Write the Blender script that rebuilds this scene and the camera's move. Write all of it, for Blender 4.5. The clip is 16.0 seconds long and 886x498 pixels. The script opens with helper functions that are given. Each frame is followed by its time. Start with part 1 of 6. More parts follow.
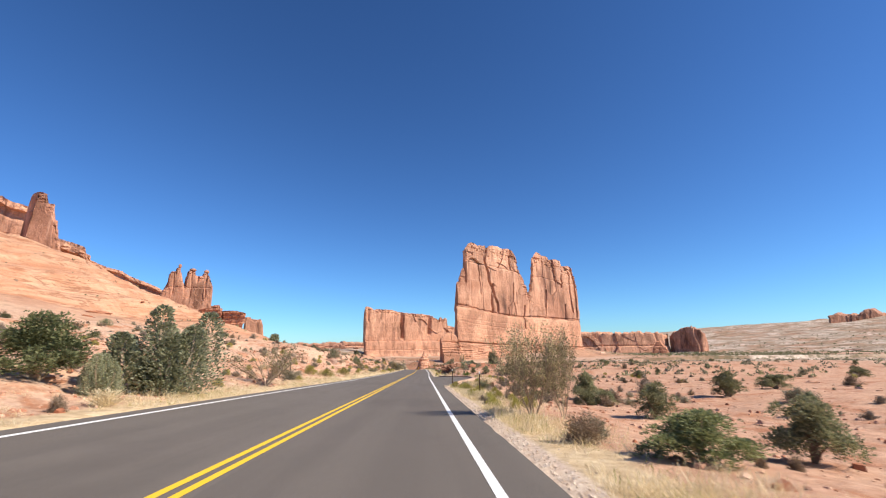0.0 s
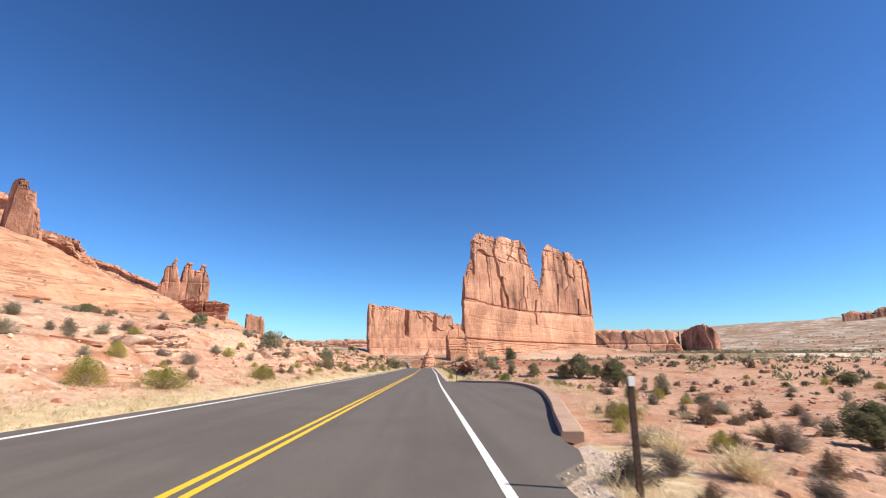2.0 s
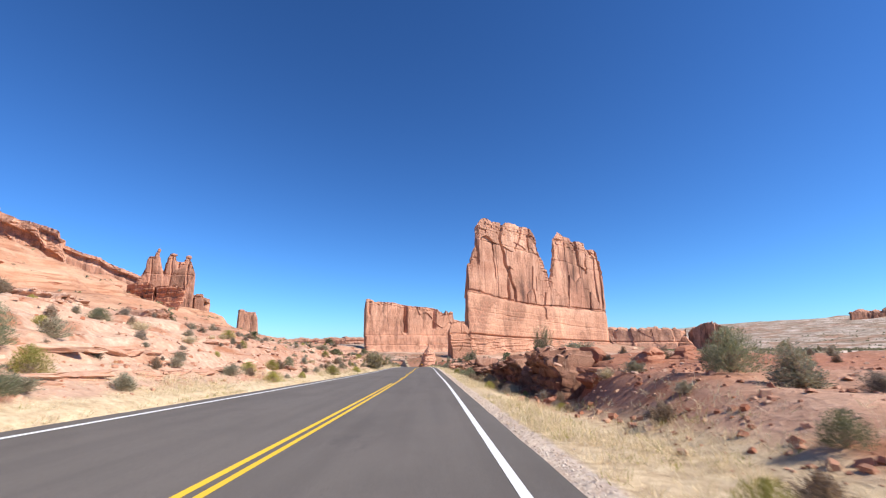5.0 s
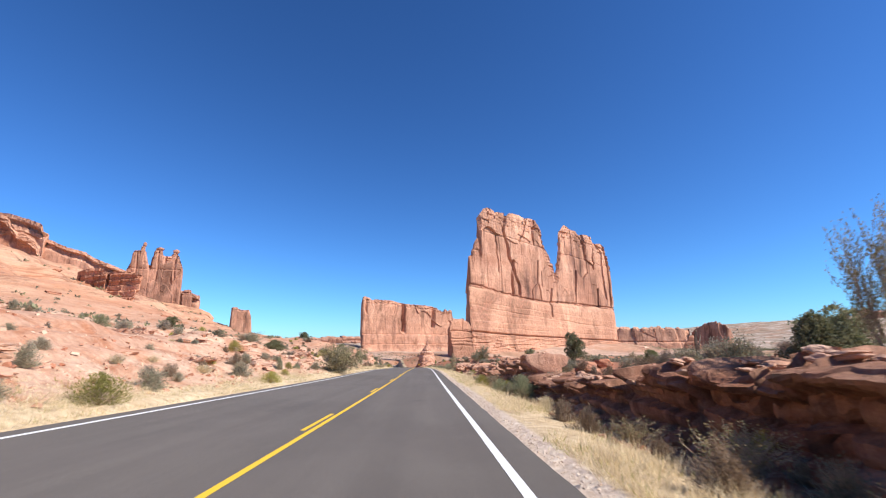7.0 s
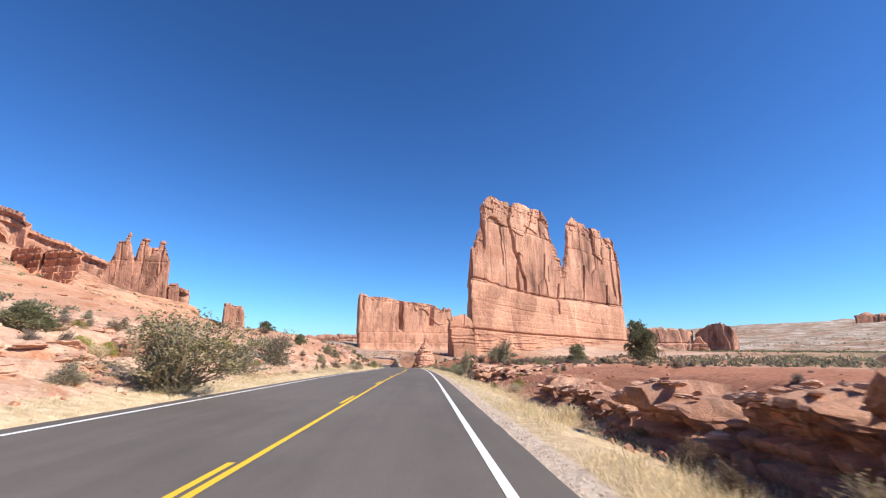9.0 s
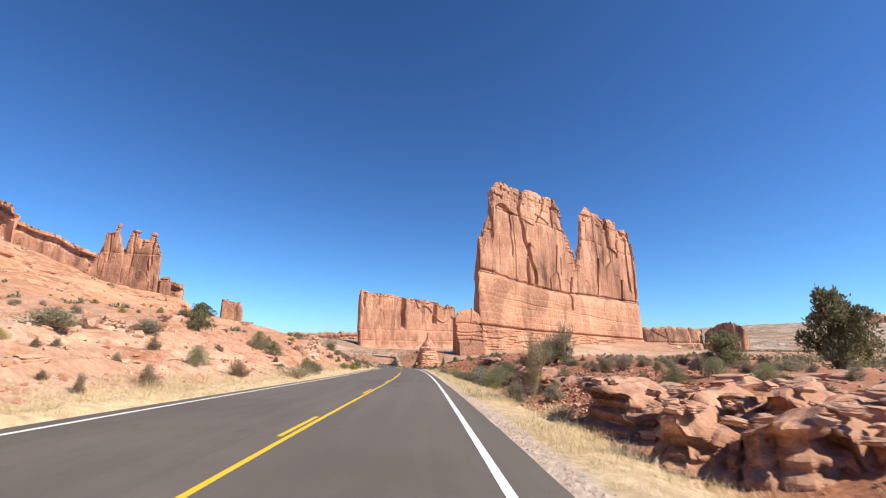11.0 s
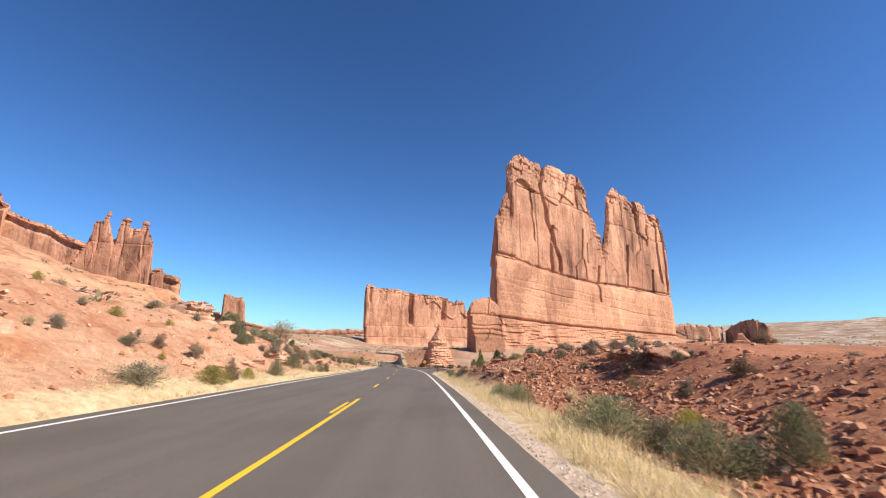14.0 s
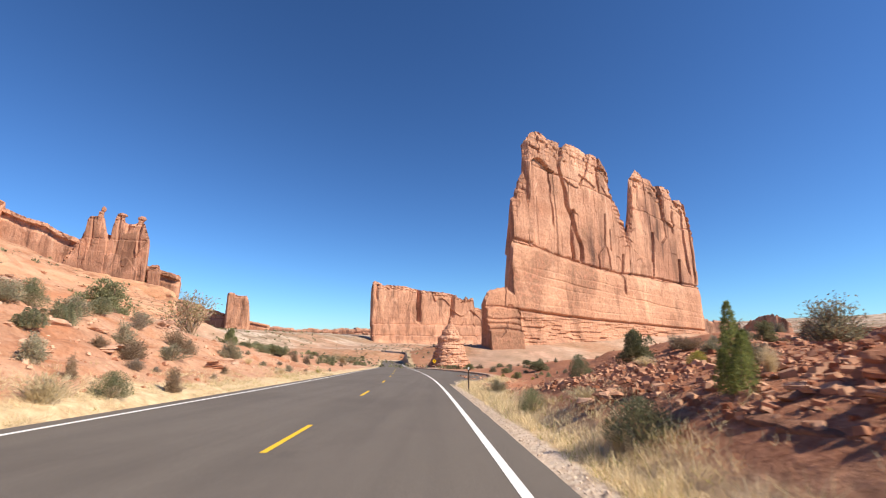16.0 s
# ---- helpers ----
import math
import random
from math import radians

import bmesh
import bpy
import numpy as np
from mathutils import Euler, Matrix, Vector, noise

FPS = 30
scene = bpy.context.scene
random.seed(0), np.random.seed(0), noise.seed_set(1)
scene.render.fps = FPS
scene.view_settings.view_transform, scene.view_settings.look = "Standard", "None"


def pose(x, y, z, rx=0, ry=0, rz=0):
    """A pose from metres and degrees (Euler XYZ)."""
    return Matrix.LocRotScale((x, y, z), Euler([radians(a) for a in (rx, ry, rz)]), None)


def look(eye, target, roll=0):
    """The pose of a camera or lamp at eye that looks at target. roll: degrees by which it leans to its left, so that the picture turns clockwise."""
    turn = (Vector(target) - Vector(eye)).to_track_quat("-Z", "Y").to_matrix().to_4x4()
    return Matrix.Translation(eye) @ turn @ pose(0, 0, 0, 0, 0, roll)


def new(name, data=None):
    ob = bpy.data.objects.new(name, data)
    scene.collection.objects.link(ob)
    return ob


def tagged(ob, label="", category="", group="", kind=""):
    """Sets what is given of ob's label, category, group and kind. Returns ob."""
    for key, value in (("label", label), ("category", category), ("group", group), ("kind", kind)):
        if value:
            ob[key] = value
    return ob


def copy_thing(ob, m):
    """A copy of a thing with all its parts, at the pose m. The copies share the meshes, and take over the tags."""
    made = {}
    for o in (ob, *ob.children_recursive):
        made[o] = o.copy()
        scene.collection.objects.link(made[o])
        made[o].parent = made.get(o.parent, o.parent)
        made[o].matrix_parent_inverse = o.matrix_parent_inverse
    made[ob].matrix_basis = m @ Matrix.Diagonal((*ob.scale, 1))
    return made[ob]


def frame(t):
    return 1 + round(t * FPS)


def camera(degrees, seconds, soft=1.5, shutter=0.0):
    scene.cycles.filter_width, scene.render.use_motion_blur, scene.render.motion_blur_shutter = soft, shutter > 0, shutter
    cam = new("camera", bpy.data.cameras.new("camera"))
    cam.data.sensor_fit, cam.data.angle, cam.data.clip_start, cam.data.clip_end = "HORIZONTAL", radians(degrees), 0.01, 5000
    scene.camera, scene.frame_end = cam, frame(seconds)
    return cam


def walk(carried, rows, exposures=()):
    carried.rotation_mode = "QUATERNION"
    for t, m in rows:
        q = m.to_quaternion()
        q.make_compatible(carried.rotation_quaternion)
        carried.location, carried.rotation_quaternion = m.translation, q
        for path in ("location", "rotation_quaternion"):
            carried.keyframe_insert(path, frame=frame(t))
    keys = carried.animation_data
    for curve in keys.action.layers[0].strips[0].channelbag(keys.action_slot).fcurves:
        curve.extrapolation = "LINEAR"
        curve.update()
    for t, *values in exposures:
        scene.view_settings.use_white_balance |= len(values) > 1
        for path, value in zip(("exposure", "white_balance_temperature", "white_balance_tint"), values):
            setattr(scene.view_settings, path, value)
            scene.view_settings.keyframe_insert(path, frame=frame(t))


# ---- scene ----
# ---------------------------------------------------------------- camera and its way along the road
cam = camera(89.0, 16.0, soft=1.2, shutter=0.12)
# seconds, x, y, z, yaw, pitch, roll
ROWS = [
    (0, -0.00, 0.00, 1.20, -2.96, 12.17, -0.76),
    (0.5, 0.06, 8.99, 0.79, -2.77, 12.14, -0.83),
    (1, 0.10, 17.97, 0.39, -2.57, 12.11, -0.87),
    (1.5, 0.13, 26.95, -0.01, -2.43, 12.02, -0.80),
    (2, 0.15, 35.89, -0.41, -2.33, 11.97, -0.65),
    (2.5, 0.15, 44.76, -0.81, -2.23, 11.97, -0.50),
    (3, 0.18, 53.60, -1.21, -2.19, 11.95, -0.37),
    (3.5, 0.21, 62.31, -1.61, -2.20, 11.90, -0.33),
    (4, 0.28, 70.90, -1.99, -2.24, 11.82, -0.42),
    (6.5, 0.79, 113.44, -3.71, -2.42, 11.74, -0.48),
    (7, 0.88, 121.90, -4.06, -2.50, 11.73, -0.36),
    (7.5, 0.96, 130.32, -4.39, -2.55, 11.75, -0.18),
    (8, 1.04, 138.77, -4.71, -2.64, 11.71, 0.02),
    (8.5, 1.10, 147.23, -5.03, -2.68, 11.68, 0.15),
    (11, 1.28, 189.61, -6.53, -2.24, 11.48, 0.51),
    (11.5, 1.30, 198.05, -6.89, -2.07, 11.42, 0.59),
    (12, 1.30, 206.44, -7.28, -1.87, 11.35, 0.67),
    (12.5, 1.25, 214.73, -7.69, -1.67, 11.30, 0.71),
    (13, 1.15, 222.93, -8.07, -1.46, 11.26, 0.69),
    (13.5, 1.02, 231.09, -8.44, -1.30, 11.26, 0.72),
    (14, 0.85, 239.23, -8.81, -1.15, 11.23, 0.66),
    (14.5, 0.64, 247.35, -9.17, -1.02, 11.19, 0.57),
    (15, 0.42, 255.48, -9.55, -0.82, 11.15, 0.47),
    (15.5, 0.21, 263.61, -9.94, -0.54, 11.12, 0.37),
    (16, -0.01, 271.78, -10.33, -0.20, 11.05, 0.24),
]
walk(cam, [(t, pose(x, y, z, 90 + pitch, 0, yaw) @ pose(0, 0, 0, 0, 0, roll)) for t, x, y, z, yaw, pitch, roll in ROWS],
     ((0, 0.46, 7150, 10), (2.5, 0.46, 6950, 10), (4.2, 0.46, 6550, 10), (6.3, 0.5, 6450, 10), (8.7, 0.5, 6500, 10), (10.8, 0.46, 7100, 10), (13, 0.46, 7350, 10), (16, 0.48, 7450, 10)))

# ---------------------------------------------------------------- sky and sun
SUN_ELEV, SUN_AZ = 40.0, 110.0        # azimuth clockwise from +y
world = bpy.data.worlds.new("clear_sky")
scene.world = world
world.use_nodes = True
wn = world.node_tree.nodes
wl = world.node_tree.links
wn.clear()
sky = wn.new("ShaderNodeTexSky")
sky.sky_type = "NISHITA"
sky.sun_disc = False
sky.sun_elevation, sky.sun_rotation = radians(SUN_ELEV), radians(SUN_AZ)
sky.altitude, sky.air_density, sky.dust_density, sky.ozone_density = 1400, 1.0, 0.4, 3.5
bg = wn.new("ShaderNodeBackground")
bg.inputs[1].default_value = 0.068
wout = wn.new("ShaderNodeOutputWorld")
steep = wn.new("ShaderNodeGamma")
steep.inputs["Gamma"].default_value = 1.2
deep = wn.new("ShaderNodeMix")
deep.data_type, deep.blend_type = "RGBA", "MULTIPLY"
deep.inputs[0].default_value = 1.0
deep.inputs[7].default_value = (0.525, 0.905, 1.27, 1)
wl.new(sky.outputs[0], steep.inputs[0])
wl.new(steep.outputs[0], deep.inputs[6])
wl.new(deep.outputs[2], bg.inputs[0])
wl.new(bg.outputs[0], wout.inputs[0])

sun_data = bpy.data.lights.new("sun", "SUN")
sun_data.energy, sun_data.angle, sun_data.color = 5.2, radians(0.53), (1.0, 0.93, 0.84)
sun = new("sun", sun_data)
_sd = Vector((math.sin(radians(SUN_AZ)) * math.cos(radians(SUN_ELEV)), math.cos(radians(SUN_AZ)) * math.cos(radians(SUN_ELEV)), math.sin(radians(SUN_ELEV))))
sun.matrix_world = look(_sd * 300, (0, 0, 0))

# ---------------------------------------------------------------- materials
class Nodes:
    """Short-hand for building a node material."""

    def __init__(self, name, rough=0.9):
        self.mat = bpy.data.materials.new(name)
        self.mat.use_nodes = True
        self.t = self.mat.node_tree
        self.b = self.t.nodes["Principled BSDF"]
        self.b.inputs["Roughness"].default_value = rough
        self.b.inputs["Specular IOR Level"].default_value = 0.25
        self.pos = self.t.nodes.new("ShaderNodeNewGeometry").outputs["Position"]

    def link(self, a, b):
        self.t.links.new(a, b)

    def scaled(self, sx, sy, sz, src=None):
        n = self.t.nodes.new("ShaderNodeVectorMath")
        n.operation = "MULTIPLY"
        self.link(src or self.pos, n.inputs[0])
        n.inputs[1].default_value = (sx, sy, sz)
        return n.outputs[0]

    def noise(self, vec, scale, detail=4, rough=0.55, distort=0.0):
        n = self.t.nodes.new("ShaderNodeTexNoise")
        self.link(vec, n.inputs["Vector"])
        n.inputs["Scale"].default_value, n.inputs["Detail"].default_value = scale, detail
        n.inputs["Roughness"].default_value, n.inputs["Distortion"].default_value = rough, distort
        return n.outputs["Fac"]

    def voronoi(self, vec, scale, feature="F1", out="Distance"):
        n = self.t.nodes.new("ShaderNodeTexVoronoi")
        n.feature = feature
        self.link(vec, n.inputs["Vector"])
        n.inputs["Scale"].default_value = scale
        return n.outputs[out]

    def ramp(self, fac, stops):
        n = self.t.nodes.new("ShaderNodeValToRGB")
        e = n.color_ramp.elements
        while len(e) < len(stops):
            e.new(0.5)
        for k, (p, c) in zip(e, stops):
            k.position, k.color = p, (*(c if isinstance(c, tuple) else (c, c, c)), 1)
        self.link(fac, n.inputs[0])
        return n.outputs[0]

    def mix(self, fac, a, b, mode="MIX"):
        n = self.t.nodes.new("ShaderNodeMix")
        n.data_type, n.blend_type = "RGBA", mode
        for value, sock in ((fac, n.inputs[0]), (a, n.inputs[6]), (b, n.inputs[7])):
            if isinstance(value, (int, float)):
                sock.default_value = value
            elif isinstance(value, tuple):
                sock.default_value = (*value, 1)
            else:
                self.link(value, sock)
        return n.outputs[2]

    def math(self, op, a, b=0.0):
        n = self.t.nodes.new("ShaderNodeMath")
        n.operation = op
        for value, sock in ((a, n.inputs[0]), (b, n.inputs[1])):
            if isinstance(value, (int, float)):
                sock.default_value = value
            else:
                self.link(value, sock)
        return n.outputs[0]

    def random(self):
        return self.t.nodes.new("ShaderNodeObjectInfo").outputs["Random"]

    def island(self):
        return self.t.nodes.new("ShaderNodeNewGeometry").outputs["Random Per Island"]

    def bump(self, height, strength, distance):
        n = self.t.nodes.new("ShaderNodeBump")
        n.inputs["Strength"].default_value, n.inputs["Distance"].default_value = strength, distance
        self.link(height, n.inputs["Height"])
        self.link(n.outputs[0], self.b.inputs["Normal"])

    def done(self, colour):
        if isinstance(colour, tuple):
            self.b.inputs["Base Color"].default_value = (*colour, 1)
        else:
            self.link(colour, self.b.inputs["Base Color"])
        return self.mat


def sandstone(name, light, mid, dark, streak=0.6, band=0.35, scale=1.0, varnish=0.5):
    """Bedded red sandstone with dark desert-varnish streaks running down and pale washed runs."""
    n = Nodes(name, 0.92)
    warp = n.noise(n.scaled(1, 1, 0.6), 0.03 / scale, 4, 0.6, 0.5)
    beds = n.noise(n.scaled(0.012 / scale, 0.012 / scale, 0.14 / scale), 1.0, 4, 0.6)
    base = n.mix(n.ramp(beds, [(0.25, 0.0), (0.75, 1.0)]), mid, light)
    base = n.mix(n.math("MULTIPLY", n.ramp(warp, [(0.45, 0.0), (0.6, 1.0)]), band), base, dark)
    run = n.noise(n.scaled(0.11 / scale, 0.11 / scale, 0.013 / scale), 1.0, 7, 0.66, 0.5)
    thin = n.noise(n.scaled(0.3 / scale, 0.3 / scale, 0.02 / scale), 1.0, 6, 0.6, 1.2)
    where = n.noise(n.scaled(1, 1, 0.5), 0.03 / scale, 3)
    fac = n.math("MULTIPLY", n.ramp(run, [(0.5, 0.0), (0.62, 1.0)]), n.ramp(where, [(0.4, 0.1), (0.58, 1.0)]))
    base = n.mix(n.math("MULTIPLY", fac, streak), base, tuple(c * k for c, k in zip(dark, (0.5, 0.55, 0.65))))
    base = n.mix(n.math("MULTIPLY", n.ramp(thin, [(0.58, 0.0), (0.64, 1.0)]), varnish), base, tuple(c * k for c, k in zip(dark, (0.45, 0.5, 0.6))))
    pale = n.math("MULTIPLY", n.ramp(n.noise(n.scaled(0.3 / scale, 0.3 / scale, 0.02 / scale), 0.8, 4, 0.6), [(0.58, 0.0), (0.7, 1.0)]), n.ramp(where, [(0.35, 1.0), (0.6, 0.2)]))
    base = n.mix(n.math("MULTIPLY", pale, 0.75), base, tuple(min(1, c * k) for c, k in zip(light, (1.12, 1.25, 1.35))))
    grain = n.noise(n.scaled(1, 1, 1), 0.9 / scale, 8, 0.72)
    base = n.mix(0.42, base, n.ramp(grain, [(0.3, 0.22), (0.7, 0.86)]), "OVERLAY")
    slabs = n.ramp(n.noise(n.scaled(1, 1, 0.4), 0.055 / scale, 5, 0.6, 0.8), [(0.38, 0.26), (0.46, 0.5), (0.56, 0.54), (0.64, 0.74)])
    base = n.mix(0.7, base, slabs, "OVERLAY")
    chunk = n.noise(n.scaled(1, 1, 0.7), 0.22 / scale, 6, 0.6)
    n.bump(n.math("ADD", n.math("MULTIPLY", grain, 0.55), n.math("MULTIPLY", chunk, 1.1)), 0.6, 2.0 * scale)
    return n.done(base)


M_ENTRADA = sandstone("red_sandstone", (0.545, 0.305, 0.203), (0.465, 0.235, 0.148), (0.335, 0.15, 0.092), 0.65, 0.35, 1.0, 0.3)
M_ENTRADA_DARK = sandstone("brown_red_sandstone", (0.46, 0.248, 0.168), (0.365, 0.175, 0.112), (0.24, 0.105, 0.066), 0.8, 0.5, 1.0, 0.35)
M_TOWER = sandstone("varnished_red_sandstone", (0.54, 0.305, 0.205), (0.415, 0.205, 0.13), (0.265, 0.118, 0.076), 0.9, 0.6, 1.3, 0.35)
M_PLINTH = sandstone("smooth_pink_sandstone", (0.545, 0.308, 0.203), (0.495, 0.258, 0.162), (0.40, 0.185, 0.112), 0.3, 0.45, 1.9, 0.08)
M_SLICK = sandstone("tan_slickrock", (0.56, 0.315, 0.19), (0.50, 0.26, 0.15), (0.42, 0.19, 0.10), 0.2, 0.4, 1.6, 0.15)
M_BEDDED = sandstone("thin_bedded_red_rock", (0.52, 0.27, 0.17), (0.45, 0.20, 0.115), (0.32, 0.12, 0.068), 0.25, 0.5, 0.4, 0.2)


def ground_material():
    n = Nodes("red_desert_ground", 0.95)
    big = n.noise(n.pos, 0.03, 4, 0.6)
    mid = n.noise(n.pos, 0.22, 5, 0.65)
    fine = n.noise(n.pos, 2.6, 7, 0.7)
    red = n.mix(n.ramp(mid, [(0.35, 0.0), (0.65, 1.0)]), (0.335, 0.138, 0.07), (0.46, 0.222, 0.125))
    pale = n.mix(n.ramp(fine, [(0.3, 0.0), (0.7, 1.0)]), (0.50, 0.335, 0.235), (0.65, 0.485, 0.36))
    red = n.mix(n.math("MULTIPLY", n.ramp(n.noise(n.pos, 7.0, 5, 0.75), [(0.5, 0.0), (0.62, 1.0)]), 0.55), red, (0.20, 0.075, 0.038))
    at = n.t.nodes.new("ShaderNodeAttribute")
    at.attribute_name = "cover"
    sep = n.t.nodes.new("ShaderNodeSeparateColor")
    n.link(at.outputs["Color"], sep.inputs[0])
    slab = n.math("ADD", n.math("MULTIPLY", n.ramp(n.noise(n.pos, 0.35, 6, 0.62, 0.6), [(0.37, 0.0), (0.51, 1.0)]), 0.85), n.ramp(n.noise(n.pos, 1.1, 5, 0.7), [(0.5, 0.0), (0.7, 0.35)]))
    col = n.mix(n.math("MULTIPLY", slab, sep.outputs[0]), red, pale)
    straw = n.mix(n.ramp(fine, [(0.3, 0.0), (0.7, 1.0)]), (0.44, 0.325, 0.185), (0.62, 0.495, 0.32))
    edge = n.math("ADD", sep.outputs[1], n.math("MULTIPLY", n.math("SUBTRACT", mid, 0.5), 1.2))
    col = n.mix(n.ramp(edge, [(0.42, 0.0), (0.68, 0.85)]), col, straw)
    gravel = n.mix(n.voronoi(n.pos, 14.0, out="Color"), (0.48, 0.355, 0.265), (0.72, 0.585, 0.465))
    col = n.mix(n.ramp(sep.outputs[2], [(0.3, 0.0), (0.7, 1.0)]), col, gravel)
    raw = n.t.nodes.new("ShaderNodeAttribute")
    raw.attribute_name = "crumbled"
    crumb = n.mix(n.ramp(n.noise(n.pos, 5.0, 7, 0.8), [(0.38, 0.0), (0.62, 1.0)]), (0.24, 0.088, 0.046), (0.45, 0.205, 0.118))
    col = n.mix(n.math("MULTIPLY", raw.outputs["Fac"], n.ramp(mid, [(0.3, 0.75), (0.55, 1.0)])), col, crumb)
    # low scrub seen from afar
    rk = n.t.nodes.new("ShaderNodeAttribute")
    rk.attribute_name = "bare_rock"
    beds = n.noise(n.scaled(0.02, 0.02, 0.5), 1.0, 6, 0.68, 0.3)
    slick = n.mix(n.ramp(beds, [(0.32, 0.0), (0.68, 1.0)]), (0.46, 0.245, 0.145), (0.585, 0.355, 0.23))
    slick = n.mix(n.math("MULTIPLY", n.ramp(n.noise(n.scaled(1, 1, 1), 0.05, 6, 0.65), [(0.5, 0.0), (0.6, 1.0)]), 0.55), slick, (0.40, 0.17, 0.09))
    slick = n.mix(n.math("MULTIPLY", n.ramp(n.noise(n.scaled(1, 1, 1), 0.25, 6, 0.75), [(0.58, 0.0), (0.66, 1.0)]), 0.65), slick, (0.17, 0.12, 0.07))
    seams = n.noise(n.scaled(0.03, 0.03, 0.32), 1.0, 5, 0.6, 0.6)
    cut = n.math("MULTIPLY", n.ramp(seams, [(0.46, 0.0), (0.49, 1.0), (0.51, 1.0), (0.54, 0.0)]), n.ramp(n.noise(n.pos, 0.02, 4, 0.6), [(0.4, 0.0), (0.55, 0.75)]))
    slick = n.mix(cut, slick, (0.23, 0.10, 0.055))
    slick = n.mix(n.math("MULTIPLY", n.ramp(n.noise(n.scaled(0.02, 0.02, 0.12), 1.0, 6, 0.7, 0.8), [(0.5, 0.0), (0.62, 1.0)]), 0.6), slick, (0.36, 0.15, 0.08))
    col = n.mix(rk.outputs["Fac"], col, slick)
    broad = n.noise(n.scaled(1, 0.6, 1), 0.009, 5, 0.6)
    col = n.mix(n.math("MULTIPLY", n.ramp(broad, [(0.45, 0.0), (0.52, 1.0)]), n.math("MULTIPLY", at.outputs["Alpha"], 0.85)), col, (0.70, 0.57, 0.475))
    col = n.mix(n.math("MULTIPLY", n.ramp(n.noise(n.scaled(1, 0.5, 1), 0.012, 5, 0.65, 0.4), [(0.42, 0.0), (0.56, 1.0)]), n.math("MULTIPLY", at.outputs["Alpha"], 0.55)), col, (0.25, 0.20, 0.125))
    col = n.mix(n.math("MULTIPLY", n.ramp(n.noise(n.scaled(1, 0.6, 1), 0.035, 6, 0.7, 0.5), [(0.5, 0.0), (0.57, 1.0)]), n.math("MULTIPLY", at.outputs["Alpha"], 0.8)), col, (0.20, 0.125, 0.075))
    scrub = n.math("MULTIPLY", n.ramp(n.noise(n.pos, 0.13, 7, 0.8), [(0.5, 0.0), (0.6, 1.0)]), at.outputs["Alpha"])
    col = n.mix(n.math("MULTIPLY", scrub, 0.8), col, (0.13, 0.115, 0.065))
    col = n.mix(0.45, col, n.ramp(fine, [(0.25, 0.3), (0.75, 0.8)]), "OVERLAY")
    rise = n.math("MULTIPLY", rk.outputs["Fac"], n.math("ADD", n.math("MULTIPLY", beds, 9.0), n.math("MULTIPLY", n.noise(n.pos, 0.07, 7, 0.7, 0.4), 16.0)))
    n.bump(n.math("ADD", n.math("ADD", n.math("MULTIPLY", mid, 3.0), fine), rise), 0.7, 0.12)
    return n.done(col)


M_GROUND = ground_material()


def asphalt_material():
    n = Nodes("weathered_asphalt", 0.88)
    grit = n.noise(n.pos, 60.0, 3, 0.8)
    along = n.noise(n.scaled(1.4, 0.02, 1.0), 1.0, 3, 0.5)
    patch = n.noise(n.pos, 0.35, 5, 0.6)
    col = n.mix(n.ramp(grit, [(0.3, 0.0), (0.7, 1.0)]), (0.094, 0.081, 0.070), (0.195, 0.170, 0.145))
    col = n.mix(n.math("MULTIPLY", n.ramp(along, [(0.42, 0.0), (0.62, 1.0)]), 0.35), col, (0.098, 0.085, 0.074))
    col = n.mix(n.math("MULTIPLY", n.ramp(patch, [(0.45, 0.0), (0.75, 1.0)]), 0.25), col, (0.17, 0.142, 0.124))
    oil = n.ramp(n.noise(n.scaled(1.0, 0.35, 1.0), 0.55, 5, 0.6), [(0.68, 0.0), (0.76, 1.0)])
    col = n.mix(n.math("MULTIPLY", oil, 0.35), col, (0.035, 0.031, 0.03))
    worn = n.ramp(n.noise(n.scaled(1.0, 0.5, 1.0), 0.16, 6, 0.65), [(0.5, 0.0), (0.62, 1.0)])
    col = n.mix(n.math("MULTIPLY", worn, 0.35), col, (0.09, 0.076, 0.066))
    n.bump(grit, 0.4, 0.006)
    return n.done(col)


M_ASPHALT = asphalt_material()


def paint_material(name, colour, worn):
    n = Nodes(name, 0.7)
    wear = n.noise(n.pos, 18.0, 6, 0.75)
    big = n.noise(n.pos, 0.8, 3)
    col = n.mix(n.ramp(n.math("ADD", wear, n.math("MULTIPLY", big, 0.4)), [(0.82, 0.0), (1.0, 0.8)]), colour, worn)
    n.bump(n.noise(n.pos, 60.0, 3, 0.8), 0.3, 0.004)
    return n.done(col)


M_WHITE = paint_material("white_road_paint", (0.80, 0.79, 0.77), (0.25, 0.23, 0.22))
M_YELLOW = paint_material("yellow_road_paint", (0.80, 0.50, 0.035), (0.28, 0.19, 0.06))


def plain(name, colour, rough=0.8, var=0.25, scale=4.0, metallic=0.0, bump=0.0, bscale=20.0, bdist=0.01):
    n = Nodes(name, rough)
    n.b.inputs["Metallic"].default_value = metallic
    f = n.noise(n.pos, scale, 5, 0.65)
    col = n.mix(n.ramp(f, [(0.3, 0.0), (0.7, 1.0)]), tuple(c * (1 - var) for c in colour), tuple(min(1, c * (1 + var)) for c in colour))
    if bump:
        n.bump(n.noise(n.pos, bscale, 5, 0.7), bump, bdist)
    return n.done(col)


M_KERB = plain("pink_concrete", (0.47, 0.315, 0.225), 0.9, 0.15, 1.5, bump=0.5, bscale=40)

